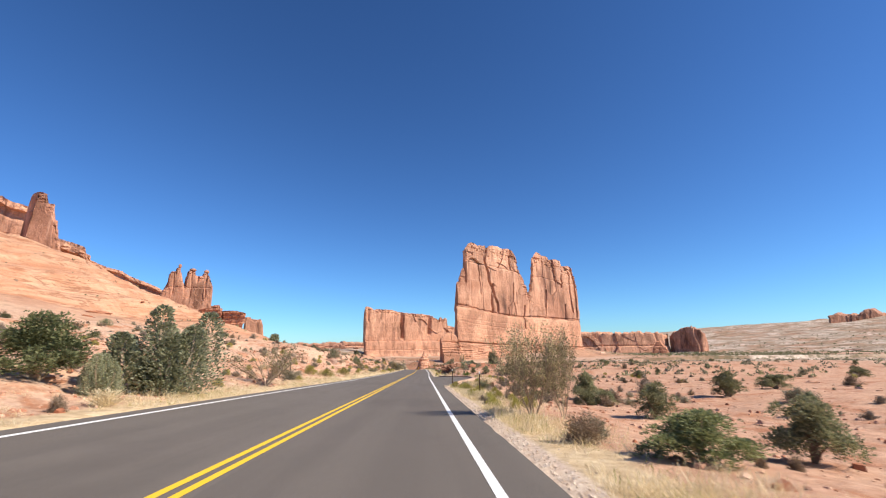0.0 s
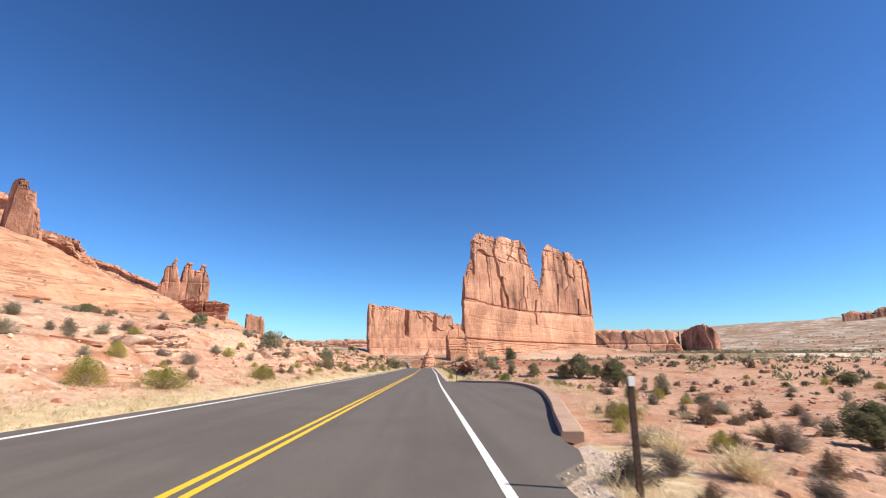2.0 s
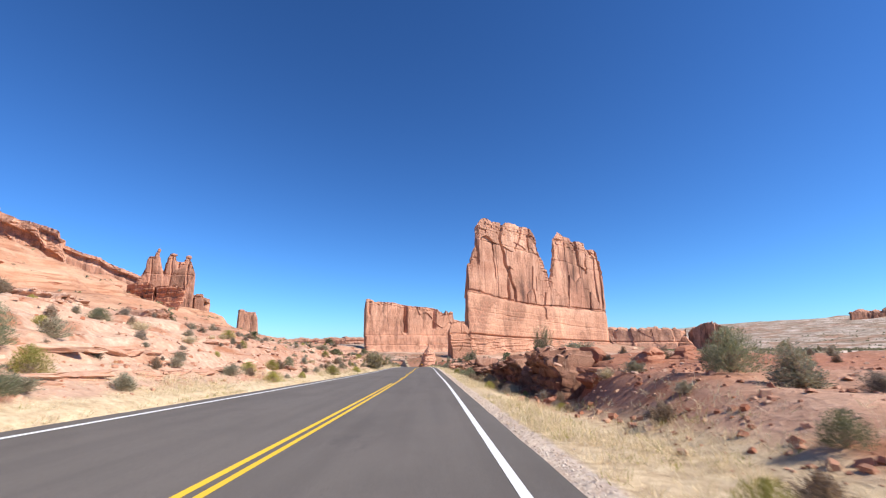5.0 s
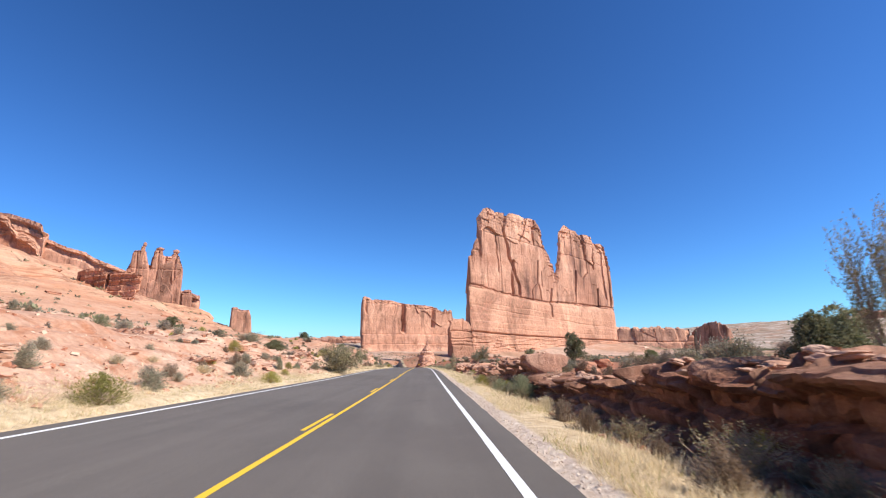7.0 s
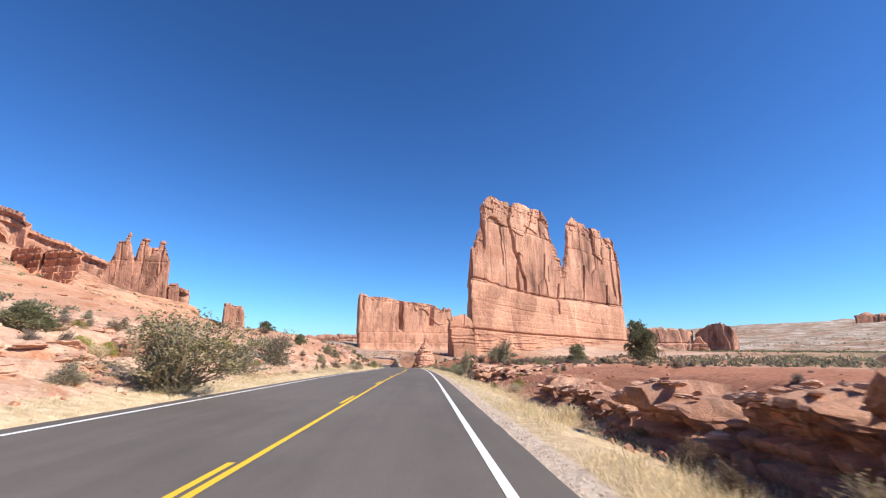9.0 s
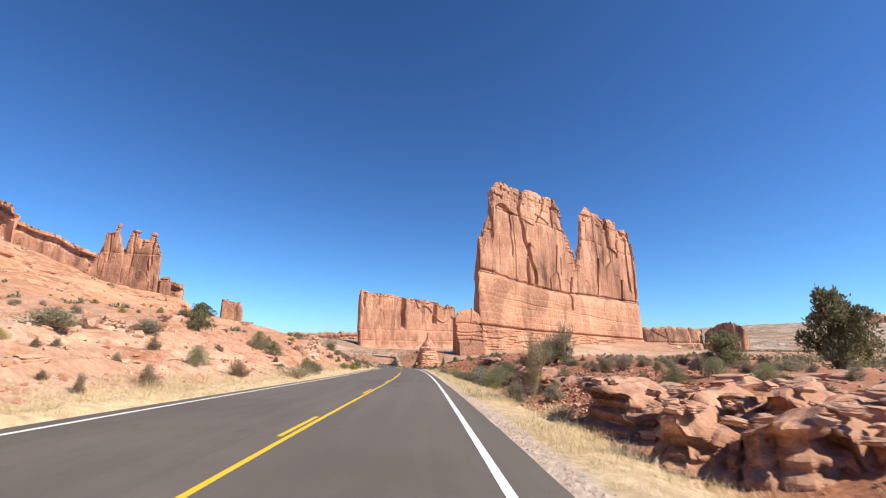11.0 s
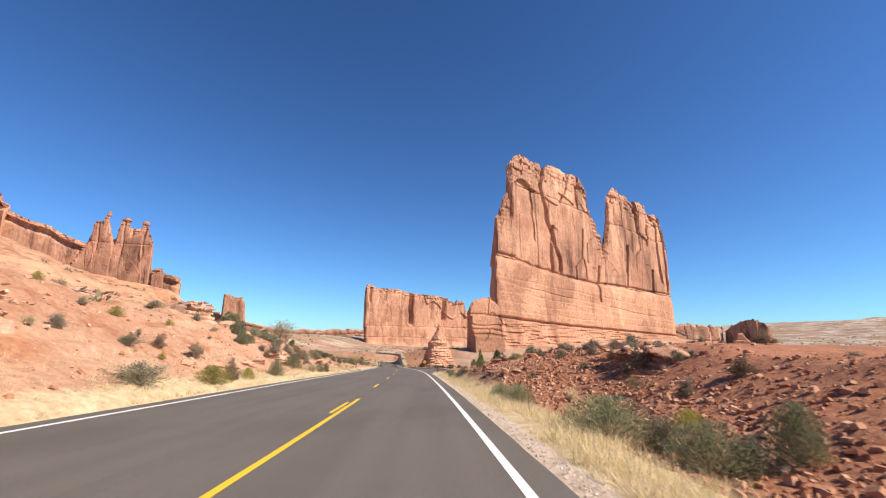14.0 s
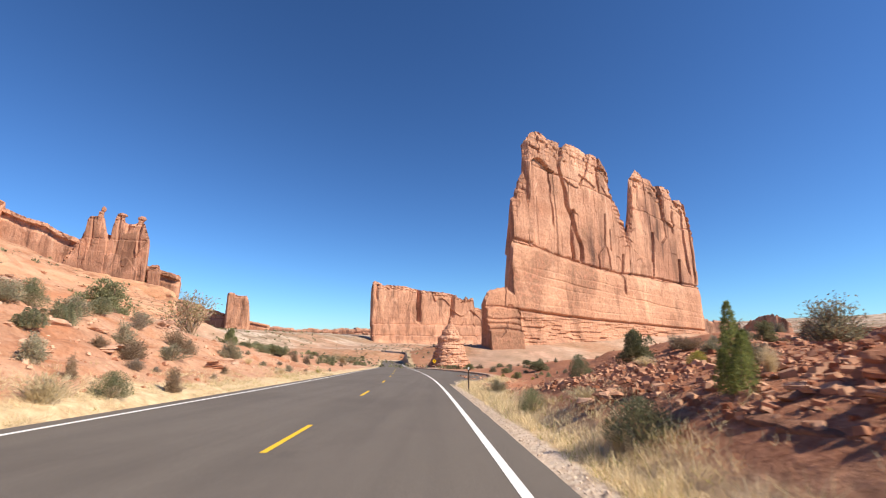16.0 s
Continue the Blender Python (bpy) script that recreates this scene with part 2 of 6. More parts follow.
# ---------------------------------------------------------------- the lie of the land
def glide(knots):
    """A smooth curve through knots of (place, value)."""
    xs, ys = [k[0] for k in knots], [k[1] for k in knots]
    ms = [(ys[min(i + 1, len(xs) - 1)] - ys[max(i - 1, 0)]) / (xs[min(i + 1, len(xs) - 1)] - xs[max(i - 1, 0)]) for i in range(len(xs))]

    def value(v):
        if v <= xs[0]:
            return ys[0] + (v - xs[0]) * ms[0]
        if v >= xs[-1]:
            return ys[-1] + (v - xs[-1]) * ms[-1]
        i = max(k for k in range(len(xs) - 1) if xs[k] <= v)
        h = xs[i + 1] - xs[i]
        u = (v - xs[i]) / h
        return (2 * u**3 - 3 * u * u + 1) * ys[i] + (u**3 - 2 * u * u + u) * h * ms[i] + (3 * u * u - 2 * u**3) * ys[i + 1] + (u**3 - u * u) * h * ms[i + 1]

    return value


def step(a, b, v):
    u = min(1.0, max(0.0, (v - a) / (b - a)))
    return u * u * (3 - 2 * u)


road_x = glide([(-80, 0.0), (0, 0.0), (40, 0.15), (80, 0.4), (120, 0.85), (160, 1.18), (200, 1.28), (240, 0.85), (272, 0.0), (309, -1.6), (348, -4.7), (401, -9.7), (467, -16.6), (520, -22.4), (560, -27.0)])
road_z = glide([(-80, 3.22), (0, -0.38), (40, -2.18), (80, -3.94), (120, -5.56), (160, -7.08), (200, -8.58), (240, -10.41), (272, -11.91), (322, -14.5), (375, -17.5), (427, -20.5), (480, -22.9), (560, -24.8)])
LEFT_LINE, CENTRE = -8.4, -3.0
LEFT_EDGE, RIGHT_EDGE = -9.05, 1.87
BROAD = 1.317                         # the banks keep this proportion to the road

centre_u = glide([(-58.5, -3.36), (1.5, -3.33), (51.5, -3.19), (77.5, -3.09), (119.5, -2.87), (152.5, -2.9), (195.5, -3.03), (237.5, -2.63), (301.5, -2.9), (481.5, -3.03)])
right_u = glide([(-58.5, 1.01), (15.5, 1.01), (50.5, 1.07), (76.5, 1.07), (119.5, 1.24), (153.5, 1.08), (195.5, 1.09), (236.5, 1.3), (277.5, 1.22), (331.5, 1.19), (561.5, 1.19)])
far_lane_rise = glide([(-60, 0.42), (20, 0.41), (54, 0.31), (80, 0.28), (122, 0.2), (155, 0.12), (200, 0.12), (239, 0.06), (280, 0.11), (400, 0.1), (560, 0.1)])


def cross_fall(u, y):
    """How much higher the far lane lies towards its outer edge."""
    return far_lane_rise(y) * min(1.0, max(0.0, (CENTRE - u) / (CENTRE - LEFT_EDGE)))


kerb_u = glide([(46, 2.9), (50.5, 3.9), (53.8, 4.7), (58.9, 5.8), (64, 6.7), (69.3, 7.2), (74, 7.2), (76.5, 6.8), (78.3, 5.6), (79.3, 4.5), (80.3, 3.7), (81.6, 2.7)])
kerb_far_u = glide([(308.9, 2.5), (314.1, 5.53), (320.7, 7.51), (332.6, 8.17), (356.3, 7.51), (381.3, 5.93), (401.1, 4.21), (414.2, 2.5)])


def pave_edge(y):
    """How far the asphalt reaches to the right of the driver's line."""
    if 43 <= y <= 84:
        return max(RIGHT_EDGE, min(kerb_u(min(max(y, 46), 81.6)), RIGHT_EDGE + (y - 43) * 0.8, RIGHT_EDGE + (84 - y) * 1.6))
    if 304 <= y <= 418:
        return max(RIGHT_EDGE, min(kerb_far_u(min(max(y, 308.9), 414.2)), RIGHT_EDGE + (y - 304) * 0.5, RIGHT_EDGE + (418 - y) * 0.4))
    return RIGHT_EDGE


right_bank = glide([(-60, -0.6), (34, -0.65), (54, -0.4), (84, -0.1), (92, 0.5), (102, 1.0), (112, 1.4), (122, 1.42), (130, 1.2), (138, 1.35), (147, 0.9), (154, 0.7), (160, 1.0), (166, 0.85), (173, 0.8), (189, 0.8), (206, 0.75), (218, 0.9), (229, 1.1), (249, 1.4), (266, 1.7), (285, 2.35), (310, 2.4), (340, 1.6), (370, 0.6), (400, 0.2), (546, 0.0)])
bank_reach = glide([(-56, 6), (84, 6), (102, 1.8), (139, 1.7), (154, 2.6), (189, 3.6), (234, 4.5), (254, 7), (289, 11), (348.4, 10), (440.6, 12)])
left_bank = glide([(-56, 1.6), (24, 1.5), (54, 2.2), (84, 3.4), (114, 3.4), (154, 2.7), (194, 2.4), (234, 2.9), (262, 4.2), (289, 3.4), (322, 2), (374.7, 1.6), (466.9, 1.8), (545.9, 1.2)])


def ledged(v, h, sharp=0.75):
    """Turn a smooth rise into rough steps of height h."""
    k = math.floor(v / h)
    r = v / h - k
    return h * (k + r * (1 - sharp) + sharp * step(0.55, 0.95, r))


def fbm(x, y, z=0.0, octaves=4):
    return noise.fractal((x, y, z), 0.9, 2.1, octaves)


def hill_foot(y):
    """Where the slickrock slope begins, left of the road."""
    return -80 - 0.22 * (y - 300) - 0.7 * max(0.0, y - 620) if y > 300 else -80 - 0.25 * (300 - y)


def ditch(y, d):
    """The shallow trench between the right verge and its bank."""
    return 0.5 * step(100, 112, y) * step(350, 310, y) * step(1.2, 4.0, d) * step(13, 7.2, d)


near_bank = glide([(0, -0.1), (1.1, -0.05), (1.9, 0.35), (3.4, 1.15), (5, 1.6), (7, 1.95), (10, 2.4), (16, 2.9), (30, 2.9)])


def bank_lift(y, d, h):
    """The steep rubble bank close to the verge on the last stretch."""
    k = step(258, 272, y) * step(306, 284, y) * step(40, 20, d)
    return k * max(0.0, near_bank(d) - h) if k > 0 and d > 0 else 0.0


def scree_ridge(x, y):
    """A low red swell where the road bends out of sight."""
    if not 520 < y < 640:
        return 0.0
    return 4.6 * math.exp(-((y - 576 - 6 * noise.noise((x * 0.03, 0.0, 5.0))) / 14.0) ** 2) * step(-170, -110, x) * step(60, 20, x)


def land(x, y):
    """Height of the ground, without the road's bed cut into it."""
    yc = max(-80, min(y, 556))
    zr, u = road_z(yc), x - road_x(yc)
    if y > 556:
        zr += -0.003 * min(y - 556, 900)
    rough = 0.0
    if u < LEFT_EDGE:
        w = (LEFT_EDGE - u) / BROAD - 0.7
        h = 0.0
        if w > 0:
            lb = left_bank(yc) * (1 + 0.25 * fbm(x * 0.05, y * 0.05, 3.0, 2))
            h = lb * step(-1.5, 8.5, w)
            if w < 60:
                hh = h + 0.35 * fbm(x * 0.22, y * 0.22, 1.0) * step(0, 3, w)
                h = h + (ledged(hh, 0.55) - h) * 0.7 * step(0.5, 3, w) * step(60, 20, w) if 20 < yc < 300 else hh
            h += (0.15 * min(max(0, w - 6), 30) + 0.10 * min(max(0, w - 36), 120)) * (0.12 + 0.88 * max(step(500, 360, y), step(-120, -200, x)))
            h *= BROAD
            foot = hill_foot(y)
            up = foot - x
            if up > -40:
                hill = 0.33 * (up if up > 40 else (up + 40) ** 2 / 160)
                cap = 150.0
                hill = hill if hill < cap else cap + (hill - cap) * 0.15
                hill = hill + (ledged(hill + 5.0 * fbm(x * 0.012, y * 0.012, 2.0, 4), 9.0, 0.8) - hill) * 0.9 * step(5, 50, up)
                h += hill * step(1080, 870, y) + 5.0 * fbm(x * 0.012, y * 0.012, 5.0, 3) * step(0, 60, up)
            rough = 0.22 * step(0, 4, w)
        z = zr + far_lane_rise(yc) - 0.12 * step(0, 1.2, LEFT_EDGE - u) + h
    else:
        w = (u - pave_edge(yc)) / BROAD - 1.3 - (1.4 + 2.5 * max(step(104, 116, yc) * step(152, 141, yc), step(156, 160, yc) * step(186, 178, yc))) * step(89, 104, yc) * step(400, 330, yc)
        h = 0.0
        if w > 0:
            rb, reach = right_bank(yc), bank_reach(yc)
            h = BROAD * rb * step(-0.3, reach, w) * (1 + 0.3 * fbm(x * 0.07, y * 0.07, 8.0, 2) * step(1, 3, abs(rb) * 2))
            if rb > 0.9 and w < 45:
                hh = h + 0.3 * fbm(x * 0.3, y * 0.3, 2.0) * step(0, 2, w)
                h += (ledged(hh, 0.4, 0.5) - h) * 0.35 * step(45, 15, w)
            # plateau falls away to the wide plain
            fall = step(25, 220, w)
            plain_z = -3.0 - 0.016 * max(0.0, min(y, 1600)) - 0.006 * min(w, 900)
            rise = 0.14 * max(0.0, w - 900) * step(200, 1500, y)
            h -= ditch(yc, u - pave_edge(yc))
            z0 = zr - 0.12 + h + bank_lift(yc, u - pave_edge(yc), h)
            z1 = min(z0, plain_z) if y < 420 else plain_z
            z = z0 + (z1 - z0) * fall + min(rise, 190)
            # red scree along the foot of the great tower
            way, off = 0.784 * (x - 60) + 0.621 * (y - 560), 0.621 * (x - 60) - 0.784 * (y - 560)
            if -60 < off < 90 and -120 < way < 300:
                z += (9.0 + 2.5 * fbm(x * 0.03, y * 0.03, 7.0, 3)) * step(75, 5, off) * step(-60, -10, off) * step(-120, -62, way) * step(300, 255, way)
            rough = 0.16 * step(0, 3, w)
            return z + scree_ridge(x, y) + rough * fbm(x * 0.45, y * 0.45, 0.5) + 0.5 * step(8, 60, w) * fbm(x * 0.05, y * 0.05, 4.0, 3) + 9.0 * step(300, 900, w) * fbm(x * 0.004, y * 0.004, 6.0, 4) + 9.0 * step(900, 1500, w) * fbm(x * 0.012, y * 0.012, 2.0, 4)
        h -= ditch(yc, u - pave_edge(yc))
        z = zr - 0.12 * step(0, 0.8, u - pave_edge(yc)) + h + bank_lift(yc, u - pave_edge(yc), h)
    return z + scree_ridge(x, y) + rough * fbm(x * 0.45, y * 0.45, 0.5) + rough * 2.2 * step(10, 60, abs(u)) * fbm(x * 0.05, y * 0.05, 4.0, 3)


def spread(limit, start, grow):
    """Places from 0 outwards whose steps grow with distance."""
    out, d = [], start
    v = 0.0
    while v < limit:
        v += d
        d *= grow
        out.append(v)
    return out


def ground_sheet():
    us = [i * 0.4 - 30.0 for i in range(146)]
    us = [-30 - v for v in reversed(spread(4200, 0.5, 1.035))] + us + [us[-1] + v for v in spread(4400, 0.5, 1.11)]
    ys = [-60 + 2.0 * i for i in range(30)] + [0.55 * i for i in range(620)]
    ys += [ys[-1] + v for v in spread(4300, 0.7, 1.03)]
    verts, cover, bare, raw = [], [], [], []
    for y in ys:
        yc = max(-80, min(y, 556))
        cx = road_x(yc)
        pe = pave_edge(yc)
        for u in us:
            x = cx + u
            if LEFT_EDGE - 0.3 < u < pe + 0.3:
                z = road_z(yc) - 0.22 if y < 555 else land(x, y)
            else:
                z = land(x, y)
            verts.append((x, y, z))
            slab = (0.75 - 0.35 * step(215, 250, y) if u < 0 else 0.5 - 0.4 * step(205, 245, y)) if abs(u) < 80 else 0.5
            if u < LEFT_EDGE:
                grass = 1.0 - step(0.5, 3.4, LEFT_EDGE - u)
                grav = 0.35 * (1.0 - step(0.0, 0.5, LEFT_EDGE - u))
            else:
                grass = 1.0 - (step(1.0, 3.2, u - pe) if y < 47 else step(1.8, 6.2, u - pe))
                grav = 1.0 - step(0.35, 0.95, u - pe)
                if 46 < y < 82:
                    grav, grass = 0.0, 0.25
            scrub = step(60, 180, math.hypot(max(0.0, abs(u) - 20), max(0.0, y - 300)))
            if u < 0:
                foot = hill_foot(y)
                scrub *= 1 - step(-10, 40, foot - x)
            if y > 430:
                scrub *= 1 - 0.6 * step(-190, -110, x) * step(330, 250, x)
            bare.append(step(-25, 25, hill_foot(y) - x) if u < 0 else 0.0)
            raw.append(step(2.4 - 0.9 * step(258, 270, y), 4.2 - 1.9 * step(258, 270, y), u - pe) * step(40, 18, u - pe) * step(96, 108, y) * step(400, 320, y) if u > 0 else 0.35 * step(3.0, 5.0, LEFT_EDGE - u) * step(26, 12, LEFT_EDGE - u) * step(0.0, 0.25, noise.noise((x * 0.08, y * 0.05, 4.0))))
            cover.append((slab, grass if y < 555 else 0, grav if y < 555 else 0, scrub))
    n = len(us)
    faces = [(j * n + i, j * n + i + 1, (j + 1) * n + i + 1, (j + 1) * n + i) for j in range(len(ys) - 1) for i in range(n - 1)]
    me = bpy.data.meshes.new("ground")
    me.from_pydata(verts, [], faces)
    at = me.color_attributes.new("cover", "FLOAT_COLOR", "POINT")
    at.data.foreach_set("color", [c for k in cover for c in k])
    ck = me.attributes.new("crumbled", "FLOAT", "POINT")
    ck.data.foreach_set("value", raw)
    bk = me.attributes.new("bare_rock", "FLOAT", "POINT")
    bk.data.foreach_set("value", bare)
    me.materials.append(M_GROUND)
    for p in me.polygons:
        p.use_smooth = True
    return tagged(new("ground", me), "red desert ground with pale rock slabs and straw grass verges", "ground", kind="structure")


ground_sheet()


def strip(name, y0, y1, dy, left, right, lift, mat):
    """A band that follows the road from y0 to y1; left and right are numbers or functions of y."""
    ys = [y0 + (y1 - y0) * i / max(1, round((y1 - y0) / dy)) for i in range(max(1, round((y1 - y0) / dy)) + 1)]
    verts, faces = [], []
    for y in ys:
        yc = max(-80, min(y, 556))
        a = left(y) if callable(left) else left
        b = right(y) if callable(right) else right
        cx, z = road_x(yc), road_z(yc) + lift
        verts += [(cx + a, y, z + cross_fall(a, yc)), (cx + b, y, z + cross_fall(b, yc))]
    for i in range(len(ys) - 1):
        faces.append((2 * i, 2 * i + 1, 2 * i + 3, 2 * i + 2))
    me = bpy.data.meshes.new(name)
    me.from_pydata(verts, [], faces)
    me.materials.append(mat)
    return new(name, me)


def road_body():
    """The asphalt with its side faces."""
    ys = [-60 + 1.0 * i for i in range(616)]
    verts, faces = [], []
    for y in ys:
        cx, z = road_x(y), road_z(y)
        e = 0.03 * noise.noise((0.0, y * 0.9, 7.0))
        l, r = LEFT_EDGE + e, pave_edge(y) + 0.04 * noise.noise((5.0, y * 0.8, 7.0))
        verts += [(cx + l - 0.05, y, z - 0.2), (cx + l, y, z + far_lane_rise(y)), (cx + CENTRE, y, z), (cx + r, y, z), (cx + r + 0.05, y, z - 0.2)]
    for j in range(len(ys) - 1):
        for i in range(4):
            faces.append((j * 5 + i, j * 5 + i + 1, j * 5 + i + 6, j * 5 + i + 5))
    me = bpy.data.meshes.new("road")
    me.from_pydata(verts, [], faces)
    me.materials.append(M_ASPHALT)
    return tagged(new("road", me), "dark grey two-lane asphalt road with painted lines", "road", kind="structure")


road = road_body()


def line(name, *a):
    ob = strip(name, *a)
    ob.parent = road
    return ob


line("edge_line", -60, 554, 1.0, LEFT_LINE - 0.08, LEFT_LINE + 0.08, 0.005, M_WHITE)
line("edge_line", -60, 554, 1.0, lambda y: right_u(y) - 0.075, lambda y: right_u(y) + 0.075, 0.005, M_WHITE)
def centre(off):
    return lambda y: centre_u(y) + off


line("centre_line", -60, 124.4, 1.0, centre(-0.2), centre(-0.07), 0.005, M_YELLOW)
line("centre_line", -60, 258.6, 1.0, centre(0.07), centre(0.2), 0.005, M_YELLOW)
for k in range(24):
    y0 = 266.8 + 13.35 * (k - 10)
    single = k > 9
    line("lane_dash", y0, y0 + 3.5, 0.8, centre(-0.065 if single else -0.14), centre(0.065 if single else -0.02), 0.005, M_YELLOW)


def kerb_run(name, y0, y1, curve, label):
    """A low concrete kerb with a chamfered road face that follows a curve."""
    n = max(8, round((y1 - y0) / 0.5))
    verts, faces = [], []
    prof = ((0.0, -0.1), (0.0, 0.13), (0.04, 0.185), (0.46, 0.2), (0.5, 0.17), (0.5, -0.2))
    for i in range(n + 1):
        y = y0 + (y1 - y0) * i / n
        d = Vector((road_x(y + 0.2) + curve(y + 0.2) - road_x(y - 0.2) - curve(y - 0.2), 0.4)).normalized()
        low = 1.0 if 0 < i < n else 0.55
        for a, h in prof:
            verts.append((road_x(y) + curve(y) + d.y * a, y - d.x * a, road_z(y) + (h * low if h > 0 else h)))
    m = len(prof)
    for i in range(n):
        for j in range(m - 1):
            faces.append((i * m + j, i * m + j + 1, (i + 1) * m + j + 1, (i + 1) * m + j))
    faces += [tuple(range(m)), tuple(n * m + j for j in reversed(range(m)))]
    me = bpy.data.meshes.new(name)
    me.from_pydata(verts, [], faces)
    me.materials.append(M_KERB)
    return tagged(new(name, me), label, "kerb", kind="structure")


kerb_run("kerb", 46.7, 81.6, kerb_u, "pale pink concrete kerb round the asphalt lay-by")
kerb_run("kerb", 319.4, 413, kerb_far_u, "pale concrete kerb round the farther lay-by")

# ---------------------------------------------------------------- sandstone towers and walls
def fin(name, p1, p2, top, depth, base, mat, label, category="rock tower", parent=None, flare=6.0, ledges=(), cracks=(), end=8.0, ds=2.0, rows=70, relief=1.0, seed=0.0, lean=0.0, flute=7.0, back=None, flat=-999.0, size=1.0, cap=0.0, brow=0.0, face=None):
    """A wall or tower of rock whose foot runs from p1 to p2 and whose skyline is top: knots of (way along, height).
    ledges: (height, how far the rock below stands out). cracks: (way along, lowest height, depth, width). face: a relief of its own for the front."""
    a, b = Vector(p1), Vector(p2)
    length = (b - a).length
    along = (b - a) / length
    out = Vector((along.y, -along.x))
    if back is None:
        back = (a + b) / 2 - Vector((0, 200))
    away = Vector(back).normalized()
    ss, zs = [k[0] for k in top], [k[1] for k in top]
    n = max(8, round((ss[-1] - ss[0]) / ds))
    st = [ss[0] + (ss[-1] - ss[0]) * i / n for i in range(n + 1)]
    tops_n, back_n = 8, max(12, rows // 4)
    verts = []

    def push(s, z, side, z1):
        """How far the face stands out at this place."""
        o = flare * max(0.0, 1 - (z - base) / (26.0 * size)) ** 2
        for h, d in ledges:
            hh = h + size * 1.6 * noise.noise((s * 0.04 / size, h, seed))
            o += d * step(hh + 0.6 * size, hh - 0.6 * size, z) - size * 1.1 * math.exp(-((z - hh - 0.5 * size) / (0.8 * size)) ** 2)
        if side > 0:
            for c, low, d, w in cracks:
                cc = c + size * 2.6 * noise.noise((z * 0.04 / size, c, seed))
                k = (s - cc) / w
                o -= d * max(0.0, 1 - (abs(k) if k < 0 else k * 0.55)) * step(low - 3 * size, low + 6 * size, z)
        # joint-bounded panels, each standing out by its own amount; open joints only here and there
        p, q = s / size, z / size
        v = 0.0
        patch = step(-0.05, 0.3, noise.noise((p * 0.022, q * 0.016, seed + 9)))
        for w, amp, k in ((flute * 3.6, 1.5, 0.0), (flute * 1.6, 0.75 * patch, 40.0)):
            g = (p + w * 0.55 * noise.noise((q / 60.0, p / (w * 2.5), seed + k)) + w * 0.45 * noise.noise((p / (w * 1.7), 3.0, seed + k))) / w
            c = math.floor(g)
            r = g - c
            lift = noise.cell((c + 0.5, math.floor(q / (w * 2.2) + 0.8 * noise.noise((c * 3.3, p / w, seed))) + 0.5, seed + k + side))
            v += amp * (lift - 0.5)
            if noise.cell((c + 0.5, 7.5, seed + k)) > 0.6:
                v -= amp * 0.8 * max(0.0, 1 - min(r, 1 - r) * w / 1.1)
        v += 0.85 * noise.fractal((p * 0.026, q * 0.02, seed + 3), 0.75, 2.2, 6) + 0.1 * noise.noise((p * 0.03, q * 0.3, seed + 5))
        if cap:
            low = (z1 - z) / size
            if low < cap:
                bed = math.floor((q + 1.2 * noise.noise((p * 0.06, 2.0, seed))) / 1.9)
                block = noise.cell((bed + 0.5, math.floor(p / 6.0 + bed * 0.37) + 0.5, seed + 2))
                v += (0.4 if brow else 1.0) * (1.3 * (block - 0.5) + 0.9 * ((bed % 2) - 0.5)) * step(cap, cap * 0.45, low)
                v += brow * (step(cap * 0.42, cap * 0.36, low) - 0.9 * step(cap, cap * 0.6, low) * step(cap * 0.36, cap * 0.42, low))
        return o + size * relief * v * (1.0 if z > flat else 0.35 + 0.65 * step(flat - 6, flat, z))

    for s in st:
        z1 = float(np.interp(s, ss, zs)) + size * relief * (0.7 * noise.noise((s * 0.3 / size, 0, seed)) + (0.4 if brow else 1.2) * (noise.cell((math.floor(s / (4.5 * size)) + 0.5, 0.5, seed)) - 0.5))
        e = min(1.0, min(s - ss[0], ss[-1] - s) / end)
        tuck = (1 - math.sqrt(max(0.0, 1 - (1 - e) ** 2))) * depth * 0.5
        ring = []
        for j in range(rows + 1):
            v = j / rows
            z = base + (z1 - base) * v
            o = (face(s, z, z1) if face else push(s, z, 1, z1)) + lean * (z - base) - 1.5 * size * step(0.95, 1.0, v)
            p = a + along * s + out * o + away * tuck
            ring.append((p.x, p.y, z))
        f_end = Vector(ring[-1][:2])
        b_off = []
        for j in range(back_n + 1):
            v = 1 - j / back_n
            z = base + (z1 - base) * v
            o = push(s + 300, z, -1, z1) * 0.8 - tuck
            p = a + along * s + away * (depth + o)
            b_off.append((p.x, p.y, z))
        for j in range(1, tops_n):
            v = j / tops_n
            p = f_end.lerp(Vector(b_off[0][:2]), v)
            ring.append((p.x, p.y, z1 + size * 1.2 * relief * math.sin(math.pi * v) * (0.6 + noise.noise((s * 0.15, v * 3, seed)))))
        ring += b_off
        verts += ring
    m = rows + 1 + tops_n - 1 + back_n + 1
    faces = [(i * m + j, (i + 1) * m + j, (i + 1) * m + j + 1, i * m + j + 1) for i in range(n) for j in range(m - 1)]
    faces += [tuple(range(m - 1, -1, -1)), tuple(n * m + j for j in range(m))]
    me = bpy.data.meshes.new(name)
    me.from_pydata(verts, [], faces)
    me.materials.append(mat)
    for p in me.polygons:
        p.use_smooth = False
    ob = new(name, me)
    if parent is not None:
        ob.parent = parent
        return tagged(ob, label)
    return tagged(ob, label, category)


